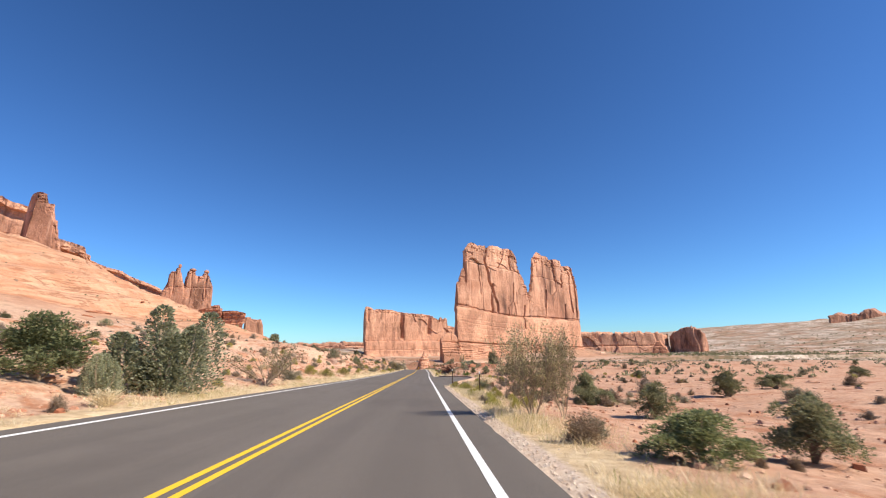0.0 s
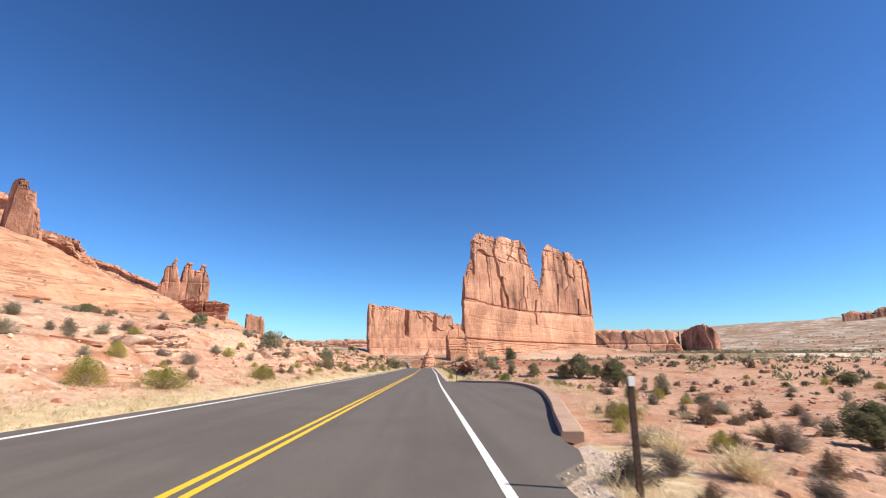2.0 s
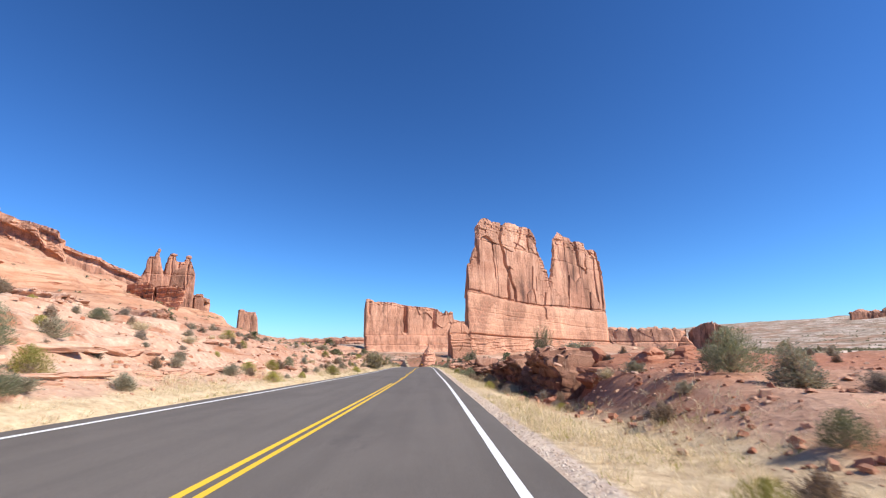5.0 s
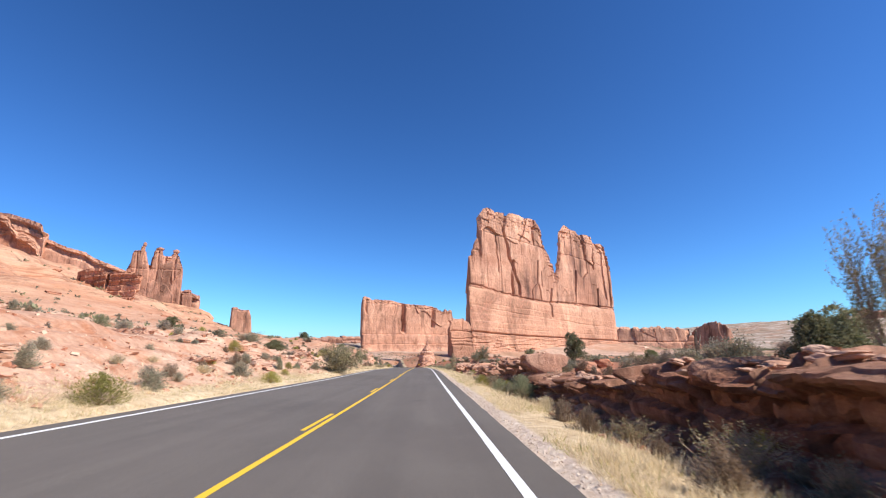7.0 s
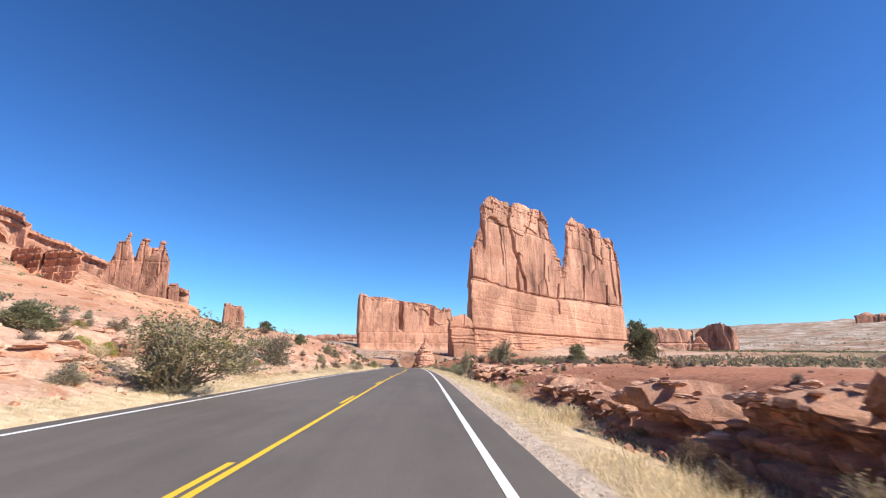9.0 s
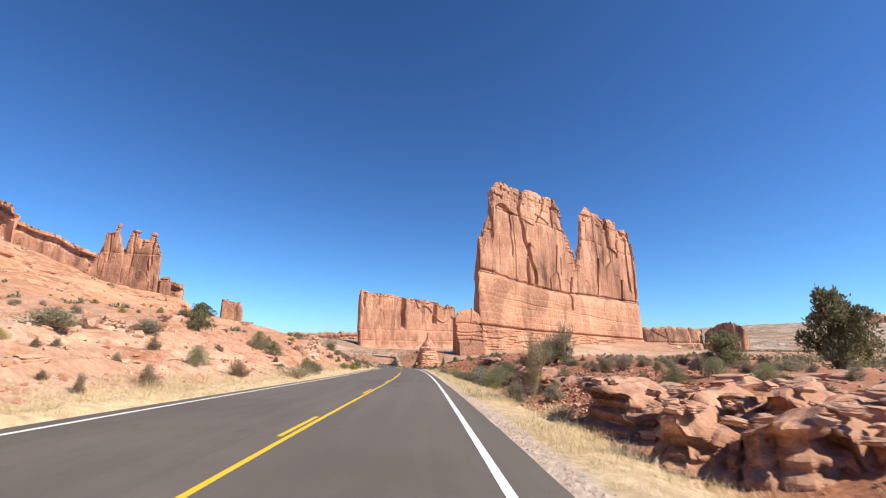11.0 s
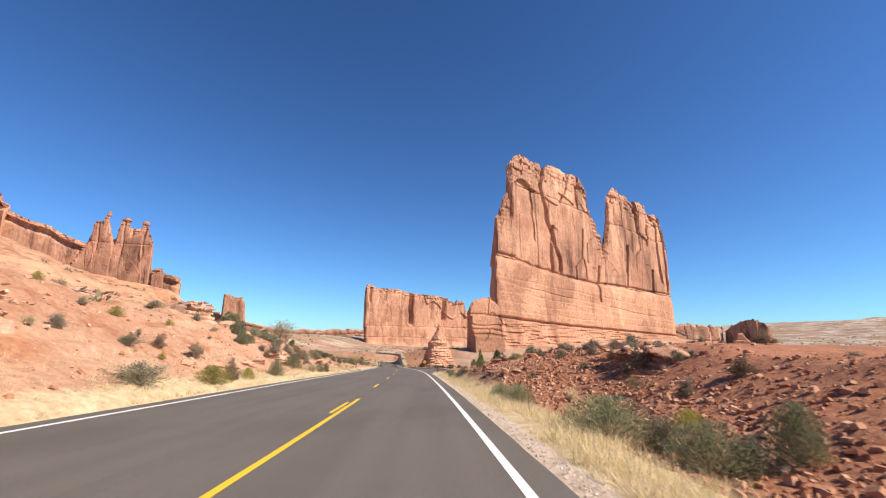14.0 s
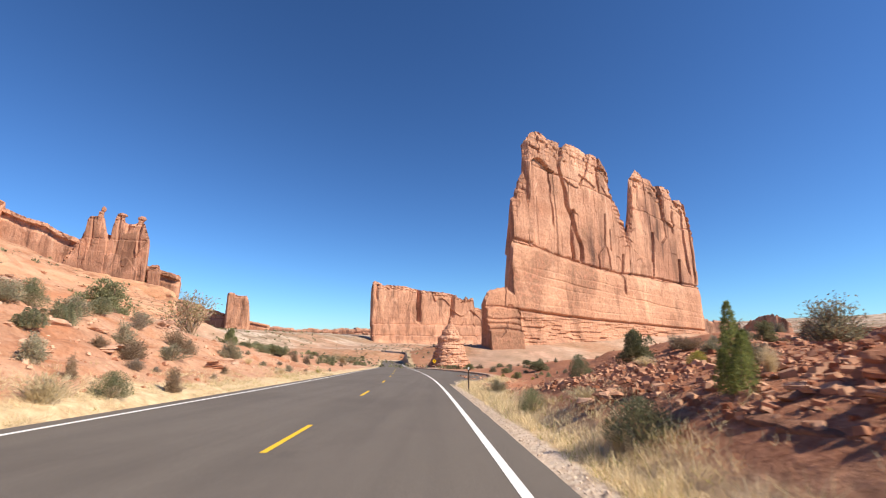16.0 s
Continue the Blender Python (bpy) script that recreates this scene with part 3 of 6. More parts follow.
# the great two-headed tower right of the road
seam = glide([(-25, 49.5), (-2, 48.8), (28, 44.6), (44, 43.0), (72, 40.4), (107, 38.8), (125, 39.8), (162, 39.4), (205, 38.8), (250, 38.4)])
shelf = glide([(-25, 5.6), (1, 4.2), (40, 2.1), (102, 0.2), (180, -2.2), (250, -4.0)])
CLEFTS = (
    # (height, way along) down the cleft; depth, width to each side
    (((44, 47), (58, 45), (73, 48), (83, 42), (97, 40), (111, 33), (133, 40)), 6.5, 2.6, 2.2),
    (((44, 57), (56, 57), (66, 51), (76, 49)), 4.0, 3.0, 1.2),
    (((78, -4), (101, -4.5), (121, -3)), 3.5, 1.6, 2.4),
    (((66, 26), (84, 24), (100, 22)), 1.8, 1.4, 0.8),
    (((42, 92), (62, 88), (80, 90)), 2.2, 1.6, 0.9),
    (((102, 60), (118, 68), (131, 72)), 2.6, 1.6, 0.9),
    (((104, 86), (117, 84), (130, 88)), 2.8, 2.0, 1.0),
    (((42, 239), (65, 241), (99, 239), (126, 232)), 5.0, 3.2, 1.6),
    (((88, 206), (102, 204), (116, 209)), 3.6, 3.0, 1.4),
    (((84, 164), (110, 160), (128, 161)), 1.6, 1.4, 0.8),
    (((92, 190), (106, 188), (120, 189)), 1.5, 1.3, 0.8),
    (((24, 107.4), (39, 108.5), (50, 112)), 5.0, 1.6, 1.6),
)


def cleft(s, z):
    """Depth of the open joints that run down the face."""
    o = 0.0
    for line_, deep, before, after in CLEFTS:
        if not line_[0][0] - 3 < z < line_[-1][0] + 6:
            continue
        c = float(np.interp(z, [k[0] for k in line_], [k[1] for k in line_])) + 1.1 * noise.noise((z * 0.11, line_[0][1], 3.0))
        d = s - c
        w = before if d < 0 else after
        o -= deep * max(0.0, 1 - abs(d) / w) * step(line_[0][0] - 3, line_[0][0] + 3, z)
    return o


def slab_relief(s, z, seed):
    """Joint-bounded slabs of uneven width, each spalled at heights of its own."""
    v = 0.0
    for w, amp, k in ((26.0, 1.5, 0.0), (11.0, 0.45, 40.0)):
        g = (s + w * 0.5 * noise.noise((z / 50.0, s / (w * 2.5), seed + k)) + w * 0.5 * noise.noise((s / (w * 1.7), 3.0, seed + k))) / w
        c = math.floor(g)
        row = math.floor(z / (w * 2.4) + 1.3 * noise.cell((c + 0.5, 0.5, seed + k)) + 0.35 * noise.noise((s / w, c * 3.3, seed)))
        v += amp * (noise.cell((c + 0.5, row + 0.5, seed + k)) - 0.5) * (1.0 if k == 0 else step(-0.25, 0.2, noise.noise((s * 0.03, z * 0.025, seed + k))))
    return v


def upper_face(s, z, z1):
    low = z1 - z
    if z < seam(s) - 1.0:
        return -3.0
    o = slab_relief(s, z, 1.0) + 0.55 * noise.fractal((s * 0.03, z * 0.016, 3.0), 0.8, 2.2, 5) + cleft(s, z)
    # thick broken beds under the summit
    deep = 20.0 + 5.0 * noise.noise((s * 0.04, 1.0, 4.0))
    if low < deep:
        q = z + 1.6 * noise.noise((s * 0.05, 2.0, 1.0)) + 0.03 * s
        bed = math.floor(q / 3.4)
        r = q / 3.4 - bed
        blk = noise.cell((bed + 0.5, math.floor(s / 7.0 + bed * 0.37) + 0.5, 2.0))
        o += (1.0 * (blk - 0.5) + 0.7 * ((bed % 2) - 0.5) - 0.5 * step(0.22, 0.0, r)) * step(deep, deep * 0.55, low)
    line_ = 107.0 - 0.05 * s + 2.0 * noise.noise((s * 0.06, 0.0, 8.0))
    o += -0.9 * step(line_ - 0.7, line_ + 0.7, z) - 1.0 * math.exp(-((z - line_) / 0.7) ** 2)
    edge = z - seam(s) - 1.1 * noise.noise((s * 0.16, 0.0, 6.0))
    return o - 1.9 * math.exp(-((edge - 0.9) / 0.9) ** 2)


def plinth_face(s, z, z1):
    o = 0.7 + 0.9 * noise.fractal((s * 0.012, z * 0.03, 5.0), 0.9, 2.1, 4) + 1.0 * step(seam(s), seam(s) - 9, z) + cleft(s, z)
    for h, run, deep in ((28.5, -0.07, 0.5), (33.0, -0.05, 0.25), (22.5, -0.05, 0.3), (15.5, -0.03, 0.35), (10.0, -0.03, 0.25)):
        zz = h + run * s + 0.9 * noise.noise((s * 0.035, h, 2.0))
        o += deep * step(zz + 0.5, zz - 0.5, z) - deep * 1.6 * math.exp(-((z - zz) / 0.45) ** 2) * step(-0.25, 0.25, noise.noise((s * 0.02, h, 9.0)))
    zs = shelf(s) + 0.5 * noise.noise((s * 0.09, 1.0, 1.0))
    o -= 2.6 * math.exp(-((z - zs - 0.7) / 0.8) ** 2)
    if z < zs:
        bed = math.floor((z + 0.5 * noise.noise((s * 0.05, 4.0, 2.0))) / 1.3)
        o += 2.0 + 0.9 * (noise.cell((bed + 0.5, math.floor(s / 16.0 + bed * 0.4) + 0.5, 7.0)) - 0.5) + 10.0 * max(0.0, 1 - (z + 24) / 26.0) ** 2
    return o


tower = tagged(new("sandstone_tower"), "huge two-headed red sandstone tower with cracks on bedded plinth", "rock tower")
fin("main_buttress", (60, 560), (262, 720),
    [(-20.6, 44), (-20.2, 64), (-18.8, 77), (-15, 80), (-14, 84), (-11.5, 91), (-9, 95), (-5, 100), (-4.2, 101), (-3.6, 119), (-1.5, 123), (5, 131), (9, 132.7), (13, 132), (21, 129.6), (24, 131), (33, 131.8), (38, 132), (41, 129.5), (44, 133), (52, 134.5), (63, 135), (68, 133), (74, 132.6), (84, 134.5), (91, 133), (97, 128), (101, 122.5), (103.8, 111), (108, 103), (112, 97.5), (118, 87), (122.5, 77), (124.5, 60), (125, 32)],
    32, 26, M_TOWER, "", parent=tower, end=2.2, ds=0.7, rows=150, seed=1.0, back=(0.07, 1.0), relief=0.35, face=upper_face)
fin("second_buttress", (60, 560), (262, 720),
    [(118, 34), (119, 58), (122, 60), (123.5, 74), (127, 84), (131.6, 99), (135, 113), (137.2, 125), (140, 130), (146, 135), (148.8, 138.5), (152, 137), (158.4, 135.2), (170, 134.2), (176.5, 133.5), (179, 129.5), (184, 131), (201, 131.6), (205, 127), (211, 123), (222, 124), (232.9, 125.8), (236, 122), (239.8, 113.5), (244, 102), (247, 91), (248.6, 72), (248, 30)],
    30, 26, M_TOWER, "", parent=tower, end=4, ds=0.7, rows=150, seed=2.0, back=(0.2, 0.97), relief=0.35, face=upper_face)
fin("plinth", (60, 560), (262, 720),
    [(-24.8, 18), (-24.4, 26), (-22.5, 36), (-20.8, 47), (-19, 49.6), (-2, 48.8), (28, 44.6), (44, 43.0), (72, 40.4), (106, 38.8), (109, 38.5), (125, 39.8), (162, 39.4), (205, 38.8), (243, 38.5), (245, 34), (246, 10)],
    42, -24, M_PLINTH, "", parent=tower, end=2.5, ds=0.8, rows=130, seed=3.0, back=(0.07, 1.0), relief=0.25, face=plinth_face)
fin("rock_shoulder", (22, 505), (44, 520), [(0, 2), (0.4, 7), (1.8, 10), (4, 12.6), (7, 14.6), (11, 15.8), (16, 16.2), (20, 15.4), (24, 12), (27, 4)],
    18, -24, M_PLINTH, "rounded red sandstone shoulder on a bedded base beside the tower", "rock outcrop", flare=2, ledges=((4.6, 1.4), (-1, 0.5), (-4, 0.5), (-7, 0.8)), end=2.2, ds=0.4, rows=80, relief=0.5, seed=4.0, size=0.8, back=(-0.02, 1.0))
# the long wall behind
fin("sandstone_wall", (-160, 1300), (70, 1410),
    [(-5, 30), (-3, 70), (0, 100), (3.5, 112), (9, 116), (14, 116), (18, 109), (30, 107), (44, 109), (87, 108), (100, 104), (123, 101.5), (150, 99), (180, 98), (207, 96), (222, 90), (235, 83), (242, 82), (245, 90), (250, 90.5), (254, 84), (262, 88), (268, 87), (271, 64), (290, 61), (330, 58), (360, 55)],
    60, -40, M_ENTRADA, "long red sandstone wall with dark streaks, far beyond the road", "rock wall",
    flare=26, ledges=((18, 5.0), (-8, 6.0)), cracks=((118, 22, 13, 5.0), (207, 34, 9, 5.0), (14, 70, 5, 3)), end=14, ds=1.8, rows=90, relief=1.2, seed=7.0, flute=24, cap=14.0, back=(0.06, 1.0), flat=18.0)

def butte(name, x, y, base, rings, label, seed):
    """A free-standing knob of thin beds; rings: (height, radius)."""
    hs, rs_ = [r[0] for r in rings], [r[1] for r in rings]
    rows, n = 74, 72
    verts = []
    for j in range(rows + 1):
        z = base + (hs[-1] - base) * j / rows
        r0 = float(np.interp(z, hs, rs_))
        bed = math.floor(z / 0.42)
        out = 0.22 * (noise.cell((bed + 0.5, 0.5, seed)) - 0.5)
        for i in range(n):
            a = 2 * math.pi * i / n
            c, s_ = math.cos(a), math.sin(a)
            k = 1 + 0.13 * noise.fractal((c * 1.1, s_ * 1.1, z * 0.16 + seed), 0.8, 2.1, 5) + 0.06 * (noise.cell((math.floor(a * 3.2 + bed * 0.31) + 0.5, bed + 0.5, seed)) - 0.5)
            r = max(0.05, r0 * k + out)
            verts.append((x - 0.03 * (hs[-1] - z) + r * c, y + r * s_, z))
    faces = [(j * n + i, j * n + (i + 1) % n, (j + 1) * n + (i + 1) % n, (j + 1) * n + i) for j in range(rows) for i in range(n)]
    faces.append(tuple(rows * n + i for i in range(n)))
    me = bpy.data.meshes.new(name)
    me.from_pydata(verts, [], faces)
    me.materials.append(M_ENTRADA)
    return tagged(new(name, me), label, "rock butte")


butte("rock_butte", 3.6, 443, -27, [(-27, 13), (-21, 8.6), (-17, 6.2), (-14.5, 5.6), (-12.6, 5.0), (-10.4, 4.5), (-9.6, 3.6), (-8.2, 3.2), (-7.4, 2.2), (-6.4, 1.9), (-5.6, 1.1), (-4.2, 0.9), (-2.6, 0.4)], "small stepped thin-bedded red butte beside the bend", 11.0)

# the three-headed group on the slickrock
gossip = tagged(new("three_headed_rock"), "brown-red sandstone rock with three knobbed heads on a slickrock apron", "rock tower")
fin("body", (-457, 833.6), (-387, 856.4),
    [(-40, 62), (-28, 72), (-18, 80), (-10, 97), (-4, 110), (0, 120), (2.0, 126), (2.6, 139), (4, 141.5), (11, 142.5), (12.9, 142.5), (13.4, 149), (18.0, 149), (18.6, 142), (20.5, 139), (23, 127), (25, 119.5), (29, 118), (30.4, 134), (32.2, 137), (32.6, 144), (42.4, 144), (43.6, 136.5), (46, 134.5), (54, 135), (57.4, 137), (57.8, 140.5), (63.6, 140.5), (64.4, 136.5), (67, 134), (70, 126), (74.3, 114.5), (75.2, 96), (74.9, 80), (75.6, 60)],
    24, 0, M_ENTRADA_DARK, "", parent=gossip, flare=9, ledges=((112, 0.6),), cracks=((26, 112, 5, 2.6), (47, 121, 3, 2.0), (62, 96, 2, 1.6), (9, 100, 1.6, 1.2), (37, 92, 1.6, 1.4)), end=3, ds=0.5, rows=90, seed=14.0, relief=0.8, flute=6, cap=9.0)

fin("apron", (-760, 745), (-350, 745), [(0, 100.8), (235.9, 90), (291, 77), (330, 68), (377, 58), (415, 51), (446, 43.5), (458, 38), (466, 31), (472, 15), (475, 3)],
    40, -24, M_SLICK, "smooth tan slickrock apron", parent=gossip, flare=70, ledges=((30, 3.0),), end=16, ds=2.5, rows=60, relief=0.4, seed=15.0, flute=40, size=2.6, lean=-0.55)


def knob(p, wide, high, seed):
    """A rounded cap rock on a neck."""
    bm = bmesh.new()
    bmesh.ops.create_icosphere(bm, subdivisions=3, radius=0.5)
    for v in bm.verts:
        q = v.co.copy()
        k = 1 + 0.28 * noise.fractal(q * 2.3 + Vector((seed, 0, 0)), 0.9, 2.0, 3)
        waist = 1 - 0.35 * step(0.05, -0.4, q.z)
        v.co = Vector((q.x * wide * k * waist, q.y * wide * k * waist, q.z * high * k))
    me = bpy.data.meshes.new("head")
    bm.to_mesh(me)
    bm.free()
    me.materials.append(M_ENTRADA_DARK)
    ob = new("head", me)
    ob.location = p
    ob.parent = gossip
    return ob


for way, z, wide, high, seed in ((15.7, 151.5, 5.6, 10.0, 1.0), (37.5, 146.0, 12.4, 7.0, 2.0), (60.8, 143.0, 9.8, 8.5, 3.0)):
    knob((-457 + 0.951 * way - 2.4, 833.6 + 0.31 * way + 7.5, z), wide, high, seed)
fin("rock_wall", (-385.5, 858), (-369, 863), [(0, 70), (0.6, 79), (3, 82), (9, 81.5), (13.4, 80), (15.2, 68), (16, 46)], 16, 10, M_ENTRADA_DARK, "brown-red cliff tailing off beside the three-headed rock", "rock wall", flare=2, end=2, ds=0.5, rows=50, seed=16.0, cap=8.0)
fin("sandstone_spire", (-455, 497), (-395, 509), [(20, 92), (21.5, 105), (23.3, 123), (24.7, 150), (26.4, 160), (26.9, 173), (28.4, 176.4), (31.5, 176.8), (35.3, 174.5), (37.6, 166), (38.4, 164.2), (43.4, 163.4), (44.8, 158), (46.8, 147.5), (49.7, 145.2), (50.0, 138), (53.3, 124.5), (55, 118), (58.5, 95)],
    20, 40, M_ENTRADA_DARK, "single brown-red sandstone spire on the slickrock slope", flare=5, end=2.5, ds=0.6, rows=90, seed=18.0, flute=14, cap=14.0, relief=0.9)
fin("rock_wall", (-700, 560), (-440, 612), [(40, 236), (100, 222), (157.3, 201), (167, 195), (172, 192.3), (181, 191.4), (188.3, 188), (205, 180), (216, 160), (224.2, 147), (240.6, 140.5), (252.8, 135.4), (262, 131), (264.4, 124), (271.5, 116.8), (284, 111), (300, 92)],
    60, 30, M_ENTRADA, "tall brown-red cliff with a capped rim behind the spire", "rock wall", flare=10, ledges=((150, 3),), end=10, ds=2.2, rows=60, relief=1.5, seed=20.0, flute=26, cap=26.0, brow=3.0)
fin("rock_wall", (-830, 985), (-640, 930), [(-80, 256), (58, 238), (80, 232), (117, 221), (140, 213), (150, 207), (153, 190)], 60, 40, M_ENTRADA, "distant capped red rim of cliff", "rock wall", flare=8, ledges=((196, -4),), end=8, ds=2.2, rows=50, relief=1.3, seed=22.0, flute=30, cap=28.0, brow=4.0)
fin("rock_wall", (-700, 955), (-420, 1011), [(-60, 216), (-20, 204), (6.6, 190), (26.8, 180.5), (44, 173), (74, 165), (90, 154.5), (115, 144.5), (149, 130), (158, 121.5), (190, 112), (240, 98), (280, 86)], 40, 30, M_ENTRADA, "low brown-red rim descending behind the slickrock slope", "rock wall", flare=8, end=10, ds=2.2, rows=50, relief=1.3, seed=24.0, flute=30, cap=20.0, brow=3.0)
# the thin-bedded block on the left slope
fin("bedded_block", (-152, 330), (-118, 318), [(-1, 26), (-0.3, 29.5), (6, 30), (11, 29), (13, 27), (13.8, 21), (14.8, 21), (15.5, 26.5), (18, 27.5), (26, 27), (33, 25.5), (34.5, 23), (35, 18)], 14, 2, M_BEDDED, "thin-bedded red rock block split by a gap, on the slope", "rock block", flare=3,
    ledges=((28, -0.4), (26.6, 0.5), (25.2, -0.5), (23.8, 0.5), (22.4, -0.4), (21.0, 0.6), (18.5, 1.6), (15.5, 1.8), (12, 2.2)), cracks=((14.3, 18, 2.5, 0.6), (5, 20, 0.6, 0.3), (9, 20, 0.7, 0.3), (22, 20, 0.8, 0.3), (28, 20, 0.6, 0.3)), end=2.0, ds=0.3, rows=90, relief=1.0, seed=26.0, size=0.25)
fin("sandstone_pinnacle", (-508, 1338), (-450, 1350), [(1, 30), (2.6, 60), (3.2, 89), (9, 92), (17, 92), (21, 88), (26, 85.2), (40, 85), (46.5, 84.2), (50, 76), (53.3, 64), (56, 38), (57.5, 20)], 34, -10, M_ENTRADA, "lone blocky sandstone pinnacle far across the wash", "rock pinnacle", flare=22, end=6, ds=1.2, rows=56, seed=28.0, flute=10, cap=8.0)
fin("rock_wall", (-620, 1370), (-480, 1398), [(-110, 86), (-53, 80), (-32, 79), (4.5, 74.6), (10.7, 69.8), (36, 65), (44, 56.5), (70, 52), (93.5, 43), (155, 26), (200, 17)], 40, -20, M_ENTRADA, "low red cliff beside the pinnacle", "rock wall", flare=14, ledges=((30, 4),), end=8, ds=1.6, rows=44, seed=30.0, flute=20, cap=12.0, brow=2.0)

# far rims
fin("far_mesa", (-1500, 2600), (250, 2700), [(0, 95), (520, 58), (640, 36), (750, 30), (1000, 31), (1100, 34), (1300, 31), (1500, 34), (1700, 34), (1760, 20)], 200, -60, M_ENTRADA, "low pink mesa rim along the horizon", "mesa", flare=25, ledges=((4, 14),), end=40, ds=6, rows=40, relief=0.7, seed=33.0, flute=16, size=6.0)
for x, y, wide, top in ((-395, 1760, 46, 8), (-330, 1720, 60, 12), (-250, 1700, 30, 4)):
    fin("far_outlier", (x, y), (x + wide, y - 6), [(0, -24), (wide * 0.08, top - 8), (wide * 0.2, top), (wide * 0.45, top - 2), (wide * 0.55, top + 1), (wide * 0.85, top - 3), (wide * 0.95, top - 14), (wide, -26)], 26, -45, M_ENTRADA, "low broken red butte beyond the scrub valley", "rock butte", flare=16, ledges=((-12, 3.0),), end=6, ds=1.2, rows=36, relief=1.2, seed=x * 0.1, flute=8)
fin("far_cliff", (560, 1650), (960, 1620), [(-60, 40), (0, 42), (60, 44), (150, 42), (230, 44), (300, 40), (340, 36)], 200, -50, M_ENTRADA, "fluted pink cliff far across the plain", "rock wall", flare=20, ledges=((-8, 8),), end=20, ds=3, rows=44, relief=1.5, seed=36.0, flute=7, size=3.0)
fin("far_butte", (905, 1640), (1010, 1560), [(0, 20), (8, 34), (30, 46), (60, 58), (85, 58), (105, 44), (118, 30), (124, 0)], 130, -50, M_ENTRADA_DARK, "dark rounded butte at the end of the far cliff", "rock butte", flare=10, end=20, ds=2.5, rows=40, relief=3, seed=38.0, flute=20)
fin("far_ridge", (2475, 2665), (3750, 2590), [(0, 150), (45, 165), (90, 172), (120, 160), (210, 166), (255, 186), (300, 190), (345, 166), (405, 172), (495, 186), (630, 182), (780, 196), (930, 190), (1140, 200), (1350, 190)], 200, 20, M_ENTRADA_DARK, "jagged far rim of red rock above the plain", "rock rim", flare=20, end=30, ds=5, rows=30, relief=1.6, seed=40.0, flute=8, size=5.0)
fin("far_outlier", (548, 1072), (584, 1066), [(0, -22), (4, -8), (8, -4), (14, 6), (22, 7), (27, -2), (32, -6), (38, -20)], 22, -45, M_BEDDED, "small stepped red outlier on the plain", "rock butte", flare=8, ledges=((-6, 2.0), (-14, 2.0)), end=6, ds=1.0, rows=36, relief=0.6, seed=44.0)


# ---------------------------------------------------------------- loose stone shapes
def stone_material(name, a, b, dirt):
    n = Nodes(name, 0.93)
    tone = n.random()
    f = n.noise(n.pos, 3.0, 7, 0.7)
    col = n.mix(n.ramp(f, [(0.3, 0.0), (0.7, 1.0)]), a, b)
    beds = n.noise(n.scaled(0.6, 0.6, 9.0), 1.0, 4, 0.6)
    col = n.mix(n.math("MULTIPLY", n.ramp(beds, [(0.5, 0.0), (0.66, 1.0)]), 0.5), col, dirt)
    col = n.mix(n.math("MULTIPLY", tone, 0.45), col, dirt)
    n.bump(n.math("ADD", f, n.math("MULTIPLY", beds, 0.8)), 0.8, 0.06)
    return n.done(col)


M_SLAB = stone_material("pale_pink_sandstone", (0.46, 0.27, 0.18), (0.66, 0.45, 0.33), (0.42, 0.18, 0.10))
M_REDSTONE = stone_material("red_sandstone_boulder", (0.36, 0.15, 0.085), (0.52, 0.27, 0.17), (0.28, 0.10, 0.055))


def stone_mesh(name, seed, flat, mat, cuts=6):
    """An angular weathered block, one metre across."""
    bm = bmesh.new()
    bmesh.ops.create_cube(bm, size=1.0)
    bmesh.ops.subdivide_edges(bm, edges=bm.edges[:], cuts=cuts, use_grid_fill=True)
    rnd = random.Random(seed)
    planes = []
    for _ in range(11):
        v = Vector((rnd.uniform(-1, 1), rnd.uniform(-1, 1), rnd.uniform(-0.6, 0.9))).normalized()
        planes.append((v, rnd.uniform(0.36, 0.6)))
    for v in bm.verts:
        p = v.co * 1.15
        for nrm, dist in planes:
            d = p.dot(nrm) - dist
            if d > 0:
                p = p - nrm * d
        bed = noise.cell((seed + 0.5, 0.5, math.floor(p.z * 6.0) + 0.5)) - 0.5
        p = Vector((p.x * (1 + 0.16 * bed), p.y * (1 + 0.16 * bed), p.z))
        p += Vector((noise.noise(p * 4.0 + Vector((seed, 0, 0))), noise.noise(p * 4.0 + Vector((0, seed, 0))), noise.noise(p * 4.0 + Vector((0, 0, seed))))) * 0.045
        v.co = Vector((p.x, p.y * 0.85, p.z * flat))
    me = bpy.data.meshes.new(name)
    bm.to_mesh(me)
    bm.free()
    me.materials.append(mat)
    return me


SLABS = [stone_mesh("slab", 10 + i, 0.42, M_SLAB) for i in range(6)]
BOULDERS = [stone_mesh("boulder", 30 + i, 0.75, M_REDSTONE) for i in range(6)]


